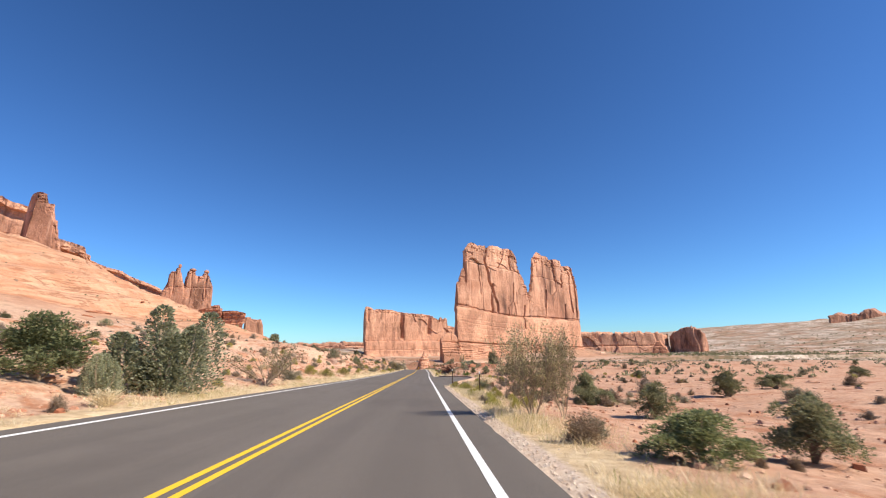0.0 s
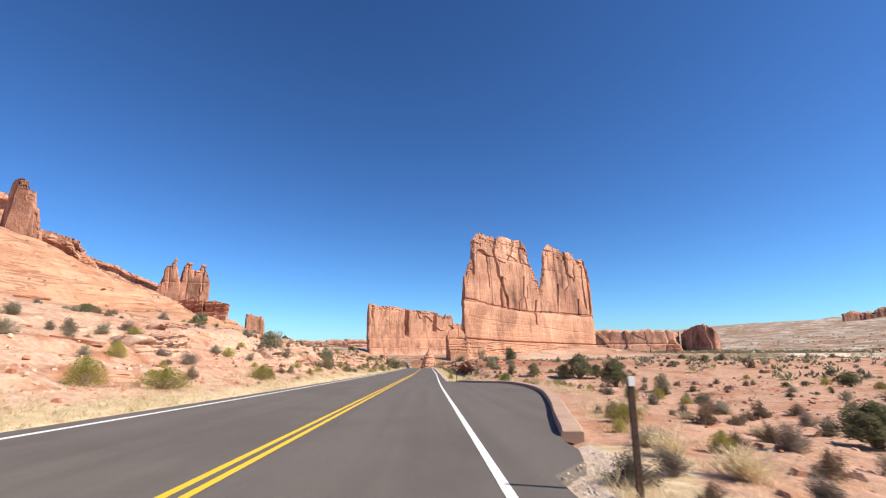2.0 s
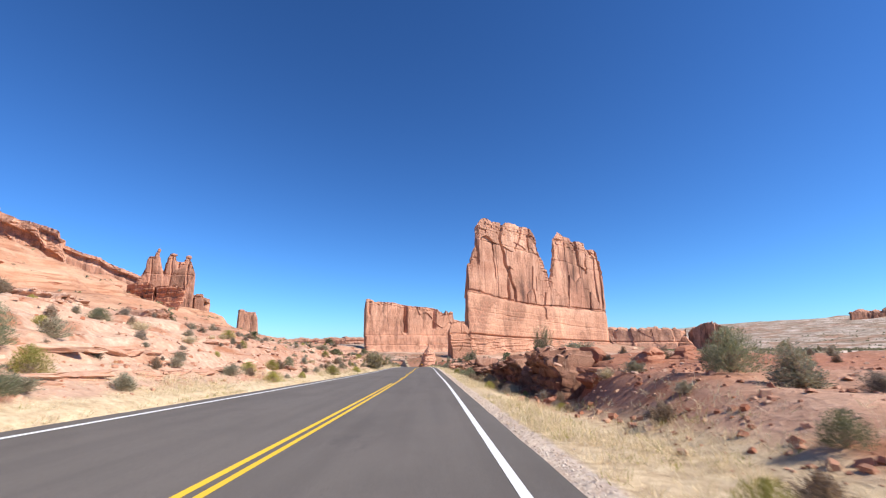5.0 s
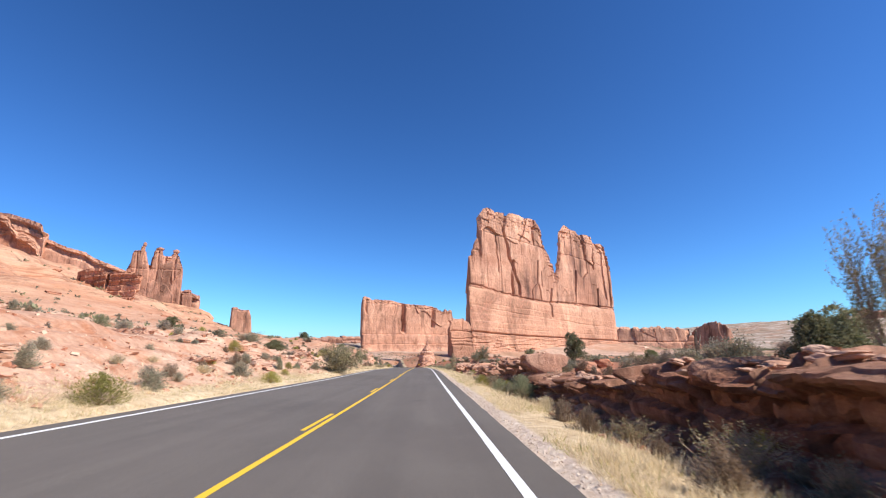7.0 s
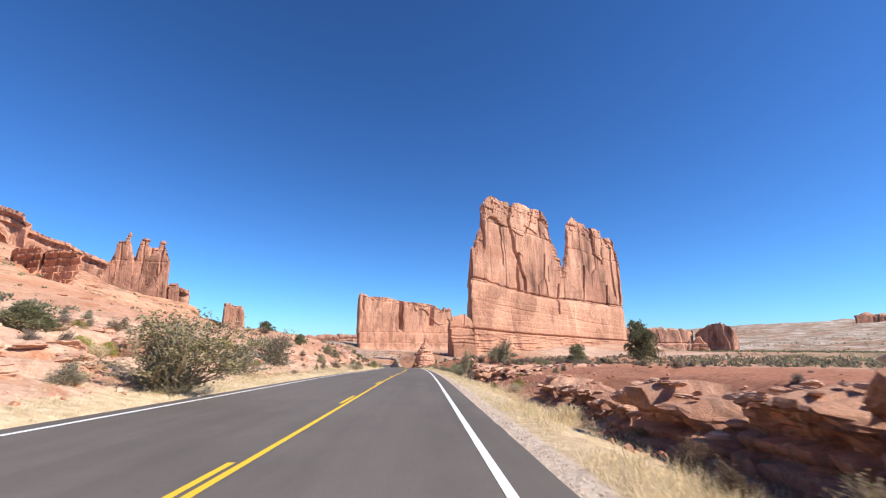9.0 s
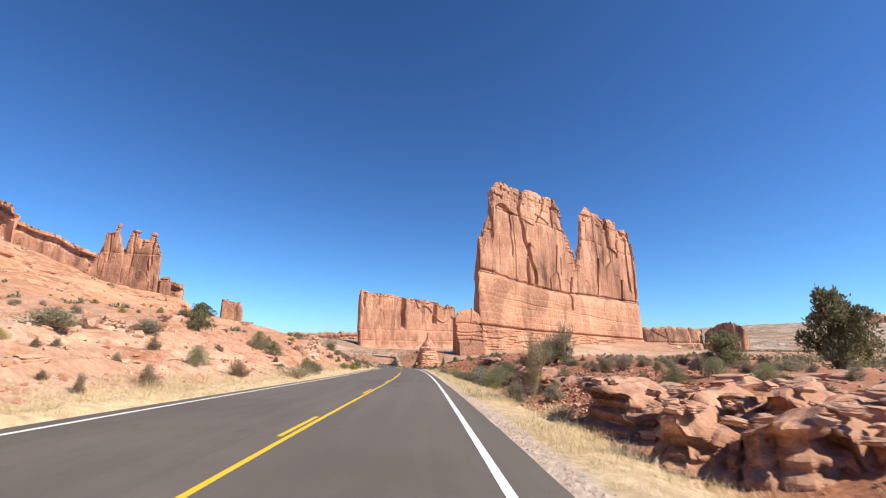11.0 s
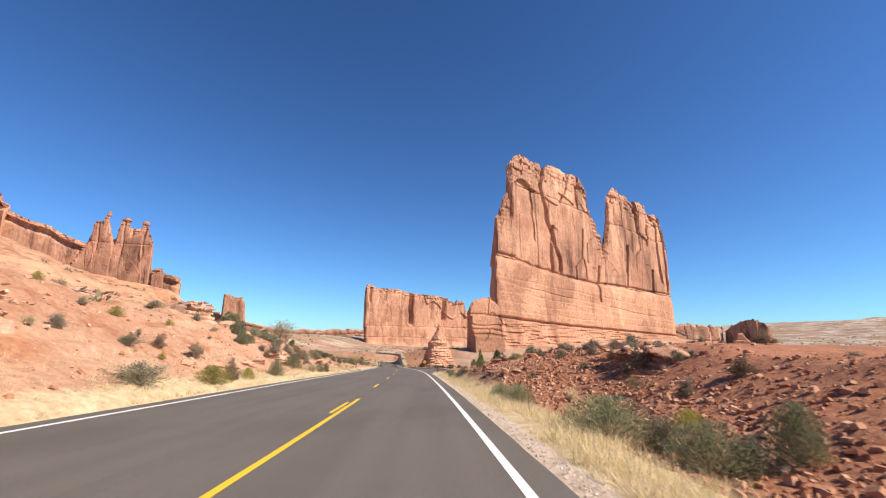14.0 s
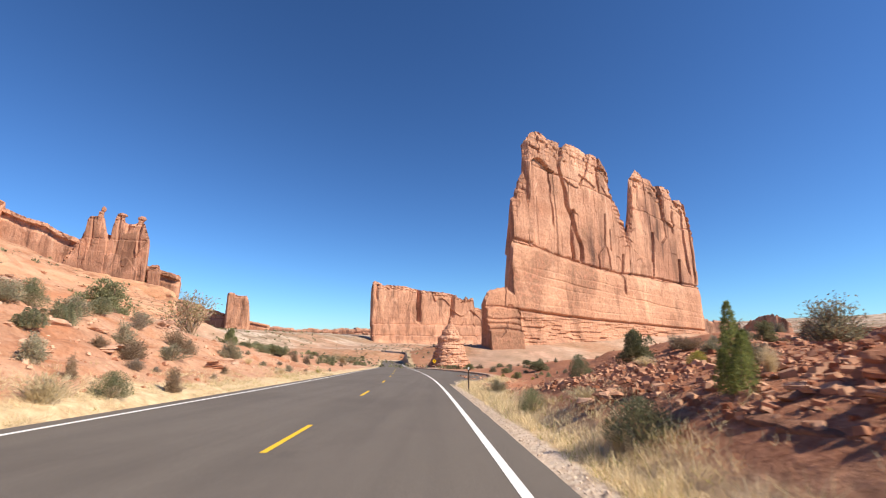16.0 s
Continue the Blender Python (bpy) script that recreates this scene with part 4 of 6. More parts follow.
# ---------------------------------------------------------------- broken rock ledges of the roadside banks
def crest(ob, p1, p2, count, seed, shapes, lo=0.3, hi=0.9):
    """Thin broken slabs that lie along the top edge of a ledge, as parts of it."""
    rnd = random.Random(seed)
    a, b = Vector(p1), Vector(p2)
    side = Vector(((b - a).y, -(b - a).x)).normalized()
    top = [v.co for v in ob.data.vertices]
    for _ in range(count):
        p = a.lerp(b, rnd.uniform(0.04, 0.96)) - side * rnd.uniform(-0.1, 1.1)
        z = max((v.z for v in top if abs(v.y - p.y) < 0.3 and abs(v.x - p.x) < 0.6), default=land(p.x, p.y))
        sz = rnd.uniform(lo, hi)
        o = new("slab", rnd.choice(shapes))
        o.matrix_basis = pose(p.x, p.y, z - sz * 0.06, rnd.uniform(-14, 14), rnd.uniform(-14, 14), rnd.uniform(0, 180)) @ Matrix.Diagonal((sz * rnd.uniform(1.0, 1.5), sz, sz * rnd.uniform(0.65, 1.0), 1))
        o.parent = ob


def ledge(p1, p2, high, depth, label, seed, back=(1.0, 0.2), over=0.35, mat=None, lean=0.0):
    """An undercut shelf of rock that crops out of a bank."""
    a, b = Vector(p1), Vector(p2)
    length = (b - a).length
    foot = min(land(a.x, a.y), land(b.x, b.y), land((a.x + b.x) / 2, (a.y + b.y) / 2))
    zt = max(road_z(a.y), road_z(b.y)) * 0.5 + min(road_z(a.y), road_z(b.y)) * 0.5 + high
    rnd = random.Random(seed)
    high = zt - foot
    knots, s = [(0.0, zt - high * 0.55)], 0.25
    while s < length - 0.4:
        knots.append((s, zt + rnd.uniform(-0.22, 0.16) * high - 0.02 * (b.y - a.y) * (s / length - 0.5)))
        s += rnd.uniform(0.5, 1.6)
    knots.append((length, zt - high * 0.6))
    cr = tuple((rnd.uniform(0.4, length - 0.4), foot, rnd.uniform(0.25, 0.6), rnd.uniform(0.08, 0.22)) for _ in range(max(2, int(length / 1.6))))
    ob = fin("rock_ledge", p1, p2, knots, depth, foot - 0.5, mat or M_SHADED_BANK, label, "rock ledge", flare=0.25, ledges=((zt - high * 0.28, -over), (zt - high * 0.55, over * 0.6), (zt - high * 0.8, 0.3)), cracks=cr, end=0.5, ds=0.12, rows=34, relief=1.5, seed=seed, back=back, size=0.11, flute=11, lean=lean, cap=6.0)
    crest(ob, p1, p2, 3 + int(length * (3.0 if lean else 0.8)), seed, SLABS, 0.18, 0.46)
    return ob


# Darker than the other ledges: the undercuts' shade is put into this colour.
M_SHADED_BANK = sandstone("shade_darkened_bank_rock", (0.40, 0.225, 0.145), (0.23, 0.095, 0.055), (0.14, 0.058, 0.035), 0.3, 0.5, 0.06, 0.2)
M_REDLEDGE = sandstone("red_ledge_rock", (0.50, 0.30, 0.205), (0.39, 0.20, 0.125), (0.27, 0.115, 0.07), 0.25, 0.4, 0.06, 0.2)
M_PALELEDGE = sandstone("pale_ledge_rock", (0.62, 0.43, 0.32), (0.52, 0.31, 0.21), (0.38, 0.18, 0.11), 0.25, 0.4, 0.06, 0.2)
for k, high in enumerate((1.95, 2.0, 1.8, 1.55, 1.4, 1.3, 1.1, 0.75, 0.55)):
    y = 115.0 + 3.7 * k
    x = 8.3 - 0.1 * k + 0.35 * (k % 3 == 1) - 0.25 * (k % 4 == 2)
    ledge((x - 0.15, y + 4.3), (x + 0.1, y), high, 2.6, "shaded red undercut face of the cut bank", 70 + k, (1.0, 0.1), 0.55, lean=0.32)
for k, high in enumerate((1.6, 1.55, 1.4, 1.05, 0.7)):
    y = 152.6 + 3.2 * k
    x = 8.6 - 0.32 * k + 0.3 * (k % 2)
    ledge((x - 0.3, y + 3.7), (x, y), high, 2.4, "weathered sandstone ledge with a pale top above a deep undercut", 57 + k, (1.0, 0.15), 0.6, M_REDLEDGE, lean=0.36)
for k, high in enumerate((0.4, 0.45, 0.35, 0.4)):
    y = 168.4 + 3.4 * k
    ledge((7.0 + 0.2 * k, y + 3.2), (7.3 + 0.2 * k, y), high, 2.0, "low broken sandstone ledge above the verge", 64 + k, (1.0, 0.1), 0.3, M_REDLEDGE, lean=0.12)
# thick courses of brown-pink blocks, an overhanging slab at their far end
for k, (p, q, high) in enumerate((((6.55, 205.6), (7.8, 202.5), 0.98), ((7.6, 202.9), (9.1, 201.1), 0.9), ((8.9, 201.5), (10.5, 200.0), 0.86), ((10.2, 200.6), (12.8, 198.6), 0.82), ((12.4, 199.2), (15.4, 197.6), 0.85))):
    ledge(p, q, high, 3.4, "thick brown-pink sandstone slab overhanging a shaded face", 106 + k, (1.0, 0.75), 0.5, M_REDLEDGE, lean=0.2)
for k, (p, q, high) in enumerate((((5.8, 199.8), (7.2, 198.2), 0.46), ((7.0, 198.6), (9.0, 197.0), 0.46), ((8.7, 197.4), (11.2, 195.8), 0.4))):
    ledge(p, q, high, 2.2, "lower course of heavy brown-pink sandstone blocks", 90 + k, (0.8, 0.6), 0.4, M_REDLEDGE, lean=0.15)
ledge((8.4, 222.4), (9.0, 216.8), 0.79, 2.37, "red broken ledge in the rubble bank", 120, (1.0, 0.1), 0.3, M_REDLEDGE, lean=0.12)
ledge((9.2, 229.6), (9.5, 223.0), 0.99, 2.37, "red broken ledge in the rubble bank", 121, (1.0, 0.1), 0.3, M_REDLEDGE, lean=0.12)
ledge((10.6, 265.7), (11.5, 260.8), 2.24, 2.37, "undercut red ledge cropping out of the rubble bank", 122, (1.0, 0.1), 0.35, M_REDLEDGE, lean=0.12)
ledge((4.6, 279.0), (5.4, 276.0), 1.15, 1.8, "shaded red undercut ledge in the rubble bank", 125, (1.0, 0.1), 0.4, lean=0.3)
ledge((4.5, 271.6), (5.5, 267.4), 0.95, 1.8, "shaded red undercut ledge in the rubble bank", 126, (1.0, 0.1), 0.45, lean=0.3)
ledge((3.55, 284.0), (4.1, 281.6), 0.7, 1.5, "shaded red undercut ledge in the rubble bank", 127, (1.0, 0.1), 0.4, lean=0.25)
# pale shelves on the shoulder of the high bank across the road
for k in range(9):
    y = 80.0 + 2.9 * k
    ledge((-14.0 - 0.36 * k, y), (-14.6 - 0.36 * k, y + 3.6), 3.3 - 0.05 * k, 2.6, "pale overhanging sandstone shelf on the roadside bank", 300 + k, (-1.0, 0.15), 0.5, M_PALELEDGE, lean=0.3)
for k in range(5):
    y = 85.0 + 3.4 * k
    ledge((-12.6 - 0.1 * k, y), (-12.9 - 0.2 * k, y + 3.2), 2.25 - 0.08 * k, 2.0, "red broken sandstone shelf below a pale one", 320 + k, (-1.0, 0.15), 0.4, M_REDLEDGE, lean=0.25)
for k in range(8):
    y = 152.0 + 4.0 * k
    ledge((-12.8 - 0.25 * k, y), (-13.2 - 0.25 * k, y + 4.6), 1.75 + 0.05 * k, 3.0, "pale tilted slab of sandstone with a cracked edge", 330 + k, (-1.0, 0.15), 0.45, M_PALELEDGE, lean=0.25)
# pale shelves stepping up the bank across the road
lb = random.Random(9)
for k in range(34):
    y = 26 + 8.7 * k + lb.uniform(-4, 4)
    x = road_x(y) + LEFT_EDGE - lb.choice((5.0, 7.0, 9.5, 12.5, 16.0)) - lb.uniform(0, 2)
    run = lb.uniform(2.5, 7.0)
    high = max(land(x - 1.4, y), land(x - 1.4, y + run)) - (road_z(y) + road_z(y + run)) / 2 + lb.uniform(0.05, 0.45)
    ledge((x, y), (x - lb.uniform(-0.6, 1.6), y + run), high, 2.2, "pale cracked sandstone shelf in the roadside bank", 200 + k, (-1.0, 0.15), 0.32, M_PALELEDGE if k % 3 else M_REDLEDGE, lean=0.12)

# ---------------------------------------------------------------- boulders, slabs and rubble
rs = random.Random(5)


def put_stone(kind, x, y, size, turn, sink=0.3, tilt=8, label=""):
    me = rs.choice(SLABS if kind == "slab" else BOULDERS)
    ob = new("rock_slab" if kind == "slab" else "boulder", me)
    fl = 0.42 if kind == "slab" else 0.75
    ob.matrix_basis = pose(x, y, land(x, y) + size * fl * (0.5 - sink), rs.uniform(-tilt, tilt), rs.uniform(-tilt, tilt), turn) @ Matrix.Diagonal((size * rs.uniform(0.9, 1.5), size, size * rs.uniform(0.8, 1.1), 1))
    return tagged(ob, label or ("pale pink sandstone slab lying half buried in the bank" if kind == "slab" else "angular red sandstone boulder on the roadside bank"), "rock", group="slabs on the banks" if kind == "slab" else "boulders on the banks")


# the broken ledge of thick blocks above the right verge
for x, y, s, a in ((9.3, 206.8, 2.77, 20), (12.0, 206.2, 3.03, -15), (10.5, 204.8, 2.5, 35), (13.0, 204.1, 2.5, 10), (14.9, 206.5, 2.9, -30), (8.8, 209.4, 1.98, 60), (11.7, 202.2, 1.98, -20), (13.3, 201.6, 1.84, 15), (16.2, 203.8, 2.37, 40), (10.4, 200.6, 1.32, 0), (17.8, 208.0, 2.63, 12), (9.9, 211.7, 1.71, 80), (14.1, 199.1, 1.58, 33), (16.7, 200.2, 2.11, -25)):
    put_stone("slab", x + 2.2, y + 2.0, s * 0.45, a, 0.3, 5, "thick pale pink sandstone block of a broken roadside ledge")
for k in range(44):
    y = rs.uniform(196, 214)
    put_stone("slab", rs.uniform(7.2, 17), y, rs.choice((0.25, 0.35, 0.5, 0.8)), rs.uniform(-60, 60), 0.35, 9, "broken pale pink sandstone block below a roadside ledge")
# the overhanging outcrops on the right
for x, y, s, a in ((9.9, 113.4, 3.42, 10), (12.5, 112.1, 3.16, 40), (11.2, 116.7, 2.9, -20), (15.0, 113.4, 2.63, 0), (9.0, 110.5, 1.58, 70), (10.5, 156.7, 2.9, 15), (13.1, 156.2, 2.9, -10), (9.1, 158.8, 2.11, 50), (15.2, 158.0, 2.37, 25), (8.6, 161.6, 1.71, 15), (8.1, 165.0, 1.71, 35), (7.8, 169.6, 1.58, 75)):
    put_stone("boulder", x, y, s * 0.5, a, 0.35, 10, "dark weathered sandstone outcrop block jutting from the bank")
for x, y, s, a in ((10.6, 261.4, 1.71, 20), (9.0, 264.2, 1.19, 50), (7.2, 266.4, 1.05, 10), (13.5, 260.5, 0.92, -20), (14.8, 259.3, 1.19, 35), (6.7, 268.2, 1.19, 70), (12.7, 266.3, 0.92, 0), (9.1, 289.4, 1.45, 30), (12.3, 285.1, 1.71, -15), (10.0, 282.2, 1.58, 60), (7.1, 282.8, 0.79, 12), (8.4, 280.8, 0.66, 80), (11.5, 279.9, 1.19, 45), (7.4, 286.5, 0.66, 5), (10.7, 274.4, 1.98, 20), (13.0, 273.9, 1.58, 75), (9.3, 271.8, 1.05, 33), (15.4, 278.1, 1.71, -40), (8.3, 275.8, 0.79, 8)):
    put_stone("boulder", x, y, s * 0.36, a, 0.4)
for k in range(70):
    y = rs.uniform(112, 170)
    put_stone("boulder", road_x(y) + rs.uniform(5.2, 7.2), y, rs.uniform(0.15, 0.6), rs.uniform(0, 180), 0.3, 20, "dark red block fallen from the cut bank")
for x, y, size, turn in ((8.6, 274.6, 0.7, 20), (10.6, 275.6, 0.6, 60), (6.3, 278.2, 0.8, 15), (9.2, 281.0, 0.6, 75), (6.9, 277.4, 0.7, 40)):
    put_stone("boulder", x, y, size, turn, 0.3, 12)
# slabs cropping out along the left bank and both slopes
for k in range(130):
    y = rs.uniform(0, 325)
    u = LEFT_EDGE - rs.choice((rs.uniform(3.2, 7), rs.uniform(5, 14), rs.uniform(9, 30)))
    if left_bank(y) > 1.2 or rs.random() < 0.4:
        put_stone("slab", road_x(y) + u, y, rs.choice((0.3, 0.4, 0.6, 0.9, 1.5)) * rs.uniform(0.8, 1.2), rs.uniform(-40, 40) + 90, 0.42, 9)
for tier in (1.1, 2.0, 3.1):
    y = 30.0
    while y < 300:
        run = rs.uniform(0.8, 2.6)
        y += run * rs.uniform(0.9, 2.2)
        if noise.noise((y * 0.05, tier * 2.0, 3.0)) + rs.uniform(-0.25, 0.25) < (0.05 if 80 < y < 185 else 0.3):
            continue
        x = road_x(y) + LEFT_EDGE - 2.0
        while land(x, y) < road_z(y) + tier and x > -40:
            x -= 0.25
        if x < -38:
            continue
        ob = new("rock_slab", rs.choice(SLABS))
        thick = rs.uniform(0.5, 1.1)
        ob.matrix_basis = pose(x - 0.15, y, land(x, y) + 0.06 * thick, rs.uniform(-9, 9), rs.uniform(-3, 10), 90 + rs.uniform(-35, 35)) @ Matrix.Diagonal((run, rs.uniform(0.7, 1.5), thick, 1))
        tagged(ob, "pale sandstone slab jutting from the roadside bank", "rock", group="slabs on the banks")
for k in range(90):
    y = rs.uniform(92, 320)
    u = RIGHT_EDGE + rs.choice((rs.uniform(3.4, 7), rs.uniform(4.5, 11), rs.uniform(8, 22)))
    if right_bank(y) > 0.8:
        put_stone(rs.choice(("slab", "boulder")), road_x(y) + u, y, rs.choice((0.2, 0.25, 0.3, 0.4, 0.55)) * rs.uniform(0.8, 1.2), rs.uniform(0, 180), 0.42, 14)
for k in range(60):
    y, u = rs.uniform(2, 95), rs.uniform(8, 45)
    put_stone("slab", road_x(y) + u, y, rs.choice((0.4, 0.6, 0.9, 1.5)), rs.uniform(0, 180), 0.6, 5)


for k in range(46):
    d, a = rs.uniform(600, 2100), rs.uniform(0.42, 1.0)
    x, y = d * math.sin(a), 100 + d * math.cos(a)
    me = rs.choice(SLABS)
    ob = new("far_outcrop", me)
    sz = rs.uniform(8, 30)
    ob.matrix_basis = pose(x, y, land(x, y) - sz * 0.02, 0, 0, rs.uniform(0, 180)) @ Matrix.Diagonal((sz * rs.uniform(1.2, 3.0), sz, sz * rs.uniform(0.25, 0.5), 1))
    tagged(ob, "low pale rock outcrop far across the plain", "rock", group="outcrops on the plain")


for k in range(60):
    y = rs.uniform(150, 640)
    x = hill_foot(y) - rs.uniform(-30, 90)
    ob = new("rock_shelf", rs.choice(BOULDERS))
    sz = rs.uniform(1.5, 5.0)
    ob.matrix_basis = pose(x, y, land(x, y) - sz * 0.08, rs.uniform(-6, 6), rs.uniform(-6, 6), rs.uniform(60, 120)) @ Matrix.Diagonal((sz * rs.uniform(1.2, 2.6), sz, sz * rs.uniform(0.3, 0.55), 1))
    tagged(ob, "broken red rock shelf at the foot of the slickrock", "rock", group="shelves below the slickrock")


def rubble(name, count, seed, where, mat, lo, hi, label):
    """Loose chips of stone, joined."""
    rnd = random.Random(seed)
    verts, faces = [], []
    base = [(-1, -1, -1), (1, -1, -1), (1, 1, -1), (-1, 1, -1), (-0.7, -0.6, 1), (0.8, -0.7, 1), (0.6, 0.7, 1), (-0.6, 0.8, 1)]
    quads = [(3, 2, 1, 0), (4, 5, 6, 7), (0, 1, 5, 4), (1, 2, 6, 5), (2, 3, 7, 6), (3, 0, 4, 7)]
    made = 0
    while made < count:
        got = where(rnd)
        if got is None:
            continue
        x, y = got
        s = lo * (hi / lo) ** (rnd.random() ** 2.2)
        m = pose(x, y, land(x, y) + s * 0.2, rnd.uniform(-25, 25), rnd.uniform(-25, 25), rnd.uniform(0, 360))
        k = len(verts)
        fx, fy, fz = s * rnd.uniform(0.5, 0.9), s * rnd.uniform(0.4, 0.7), s * rnd.uniform(0.2, 0.45)
        for a, b, c in base:
            verts.append(tuple(m @ Vector((a * fx * rnd.uniform(0.75, 1.1), b * fy * rnd.uniform(0.75, 1.1), c * fz))))
        faces += [tuple(k + i for i in q) for q in quads]
        made += 1
    me = bpy.data.meshes.new(name)
    me.from_pydata(verts, [], faces)
    me.materials.append(mat)
    return tagged(new(name, me), label, "rubble", kind="stuff")


def chip_material(name, a, b):
    n = Nodes(name, 0.95)
    col = n.mix(n.island(), a, b)
    f = n.noise(n.pos, 20.0, 4, 0.7)
    col = n.mix(0.4, col, n.ramp(f, [(0.3, 0.3), (0.7, 0.8)]), "OVERLAY")
    return n.done(col)


M_CHIP = chip_material("sandstone_chips", (0.34, 0.13, 0.07), (0.62, 0.42, 0.30))
M_REDCHIP = chip_material("dark_red_chips", (0.25, 0.09, 0.048), (0.55, 0.32, 0.21))
M_PEBBLE = chip_material("pale_pebbles", (0.46, 0.335, 0.25), (0.76, 0.63, 0.50))


def on_left(rnd):
    y = rnd.uniform(0, 330)
    return road_x(y) + LEFT_EDGE - 1.5 - abs(rnd.gauss(3.5, 5.5)), y


def on_right(rnd):
    y = rnd.uniform(88, 325)
    if right_bank(y) < 0.6 and rnd.random() < 0.6:
        return None
    return road_x(y) + RIGHT_EDGE + 2.6 + abs(rnd.gauss(2.0, 4.0)), y


def on_crumbled(rnd):
    y = rnd.uniform(206, 305)
    return road_x(y) + RIGHT_EDGE + 2.8 + abs(rnd.gauss(1.5, 4.5)), y


def on_plain(rnd):
    y = rnd.uniform(0, 110)
    return road_x(y) + pave_edge(y) + 3 + abs(rnd.gauss(4, 16)), y


def on_shoulder(rnd):
    y = rnd.uniform(2, 320)
    if 45 < y < 84:
        return None
    return road_x(y) + pave_edge(y) + 0.06 + abs(rnd.gauss(0.3, 0.35)), y


rubble("rubble", 12000, 3, on_left, M_CHIP, 0.03, 0.22, "loose pale and red sandstone chips over the rocky bank")
rubble("rubble", 38000, 9, on_crumbled, M_REDCHIP, 0.02, 0.2, "fine dark red rubble over the crumbling bank")
rubble("rubble", 8000, 4, on_right, M_REDCHIP, 0.025, 0.2, "loose red sandstone rubble on the cut bank")
rubble("rubble", 4000, 6, on_plain, M_CHIP, 0.03, 0.2, "scattered sandstone chips on the red plain")
rubble("gravel", 16000, 8, on_shoulder, M_PEBBLE, 0.012, 0.04, "pale gravel along the asphalt's edge")

# ---------------------------------------------------------------- plants
def leaf_material(name, a, b, rough=0.75):
    n = Nodes(name, rough)
    col = n.mix(n.island(), a, b)
    shade = n.math("ADD", 0.72, n.math("MULTIPLY", n.random(), 0.5))
    hue = n.t.nodes.new("ShaderNodeHueSaturation")
    n.link(col, hue.inputs["Color"])
    n.link(shade, hue.inputs["Value"])
    mat = n.done(hue.outputs[0])
    glow = n.t.nodes.new("ShaderNodeBsdfTranslucent")
    n.link(hue.outputs[0], glow.inputs["Color"])
    both = n.t.nodes.new("ShaderNodeMixShader")
    both.inputs[0].default_value = 0.35
    n.link(n.b.outputs[0], both.inputs[1])
    n.link(glow.outputs[0], both.inputs[2])
    n.link(both.outputs[0], n.t.nodes["Material Output"].inputs["Surface"])
    return mat


LEAF = {
    "sage": leaf_material("grey_green_sage_leaf", (0.22, 0.215, 0.14), (0.40, 0.375, 0.26)),
    "shad": leaf_material("pale_grey_shadscale_leaf", (0.27, 0.245, 0.17), (0.45, 0.41, 0.30)),
    "leafy": leaf_material("grey_olive_leaf", (0.20, 0.215, 0.125), (0.42, 0.42, 0.27)),
    "tree": leaf_material("small_olive_tan_leaf", (0.21, 0.19, 0.09), (0.46, 0.41, 0.24)),
    "brown": leaf_material("dry_brown_twig_leaf", (0.17, 0.115, 0.075), (0.34, 0.25, 0.165)),
    "rabbit": leaf_material("green_broom_stem", (0.18, 0.195, 0.105), (0.36, 0.355, 0.215)),
    "rabbitgreen": leaf_material("fresh_green_broom_stem", (0.13, 0.19, 0.035), (0.28, 0.33, 0.09)),
    "yellow": leaf_material("yellow_green_broom_stem", (0.27, 0.26, 0.06), (0.50, 0.44, 0.14)),
    "straw": leaf_material("straw_grass_blade", (0.52, 0.415, 0.24), (0.78, 0.67, 0.46)),
    "salt": leaf_material("silvery_green_leaf", (0.20, 0.215, 0.12), (0.42, 0.42, 0.275)),
    "green": leaf_material("bright_green_leaf", (0.12, 0.145, 0.06), (0.29, 0.305, 0.15)),
    "juniper": leaf_material("dark_green_scale_leaf", (0.145, 0.155, 0.078), (0.35, 0.34, 0.195)),
    "black": leaf_material("grey_mauve_twig_leaf", (0.19, 0.155, 0.12), (0.36, 0.31, 0.25)),
    "bareleaf": leaf_material("olive_tan_leaf", (0.20, 0.18, 0.08), (0.42, 0.36, 0.20)),
}
M_TWIG = plain("grey_brown_twig", (0.36, 0.27, 0.19), 0.9, 0.3, 30.0)
M_BARK = plain("shaggy_grey_bark", (0.20, 0.145, 0.105), 0.95, 0.35, 12.0, bump=0.8, bscale=30)


class Leaves:
    """Gathers small leaf faces and thin stems."""

    def __init__(self):
        self.v, self.f = [], []

    def leaf(self, p, along, length, width, rnd):
        side = along.cross(Vector((rnd.uniform(-1, 1), rnd.uniform(-1, 1), rnd.uniform(-1, 1))))
        if side.length < 1e-4:
            return
        side = side.normalized() * width
        k = len(self.v)
        mid = p + along * (length * 0.5)
        self.v += [tuple(p), tuple(mid + side), tuple(p + along * length), tuple(mid - side)]
        self.f.append((k, k + 1, k + 2, k + 3))

    def stem(self, a, b, ra, rb):
        d = (b - a).normalized()
        s = d.orthogonal().normalized()
        t = d.cross(s)
        k = len(self.v)
        for p, r in ((a, ra), (b, rb)):
            for i in range(4):
                an = i * math.pi / 2
                self.v.append(tuple(p + s * (r * math.cos(an)) + t * (r * math.sin(an))))
        for i in range(4):
            self.f.append((k + i, k + (i + 1) % 4, k + 4 + (i + 1) % 4, k + 4 + i))

    def mesh(self, name, mat):
        me = bpy.data.meshes.new(name)
        me.from_pydata(self.v, [], self.f)
        me.materials.append(mat)
        return me


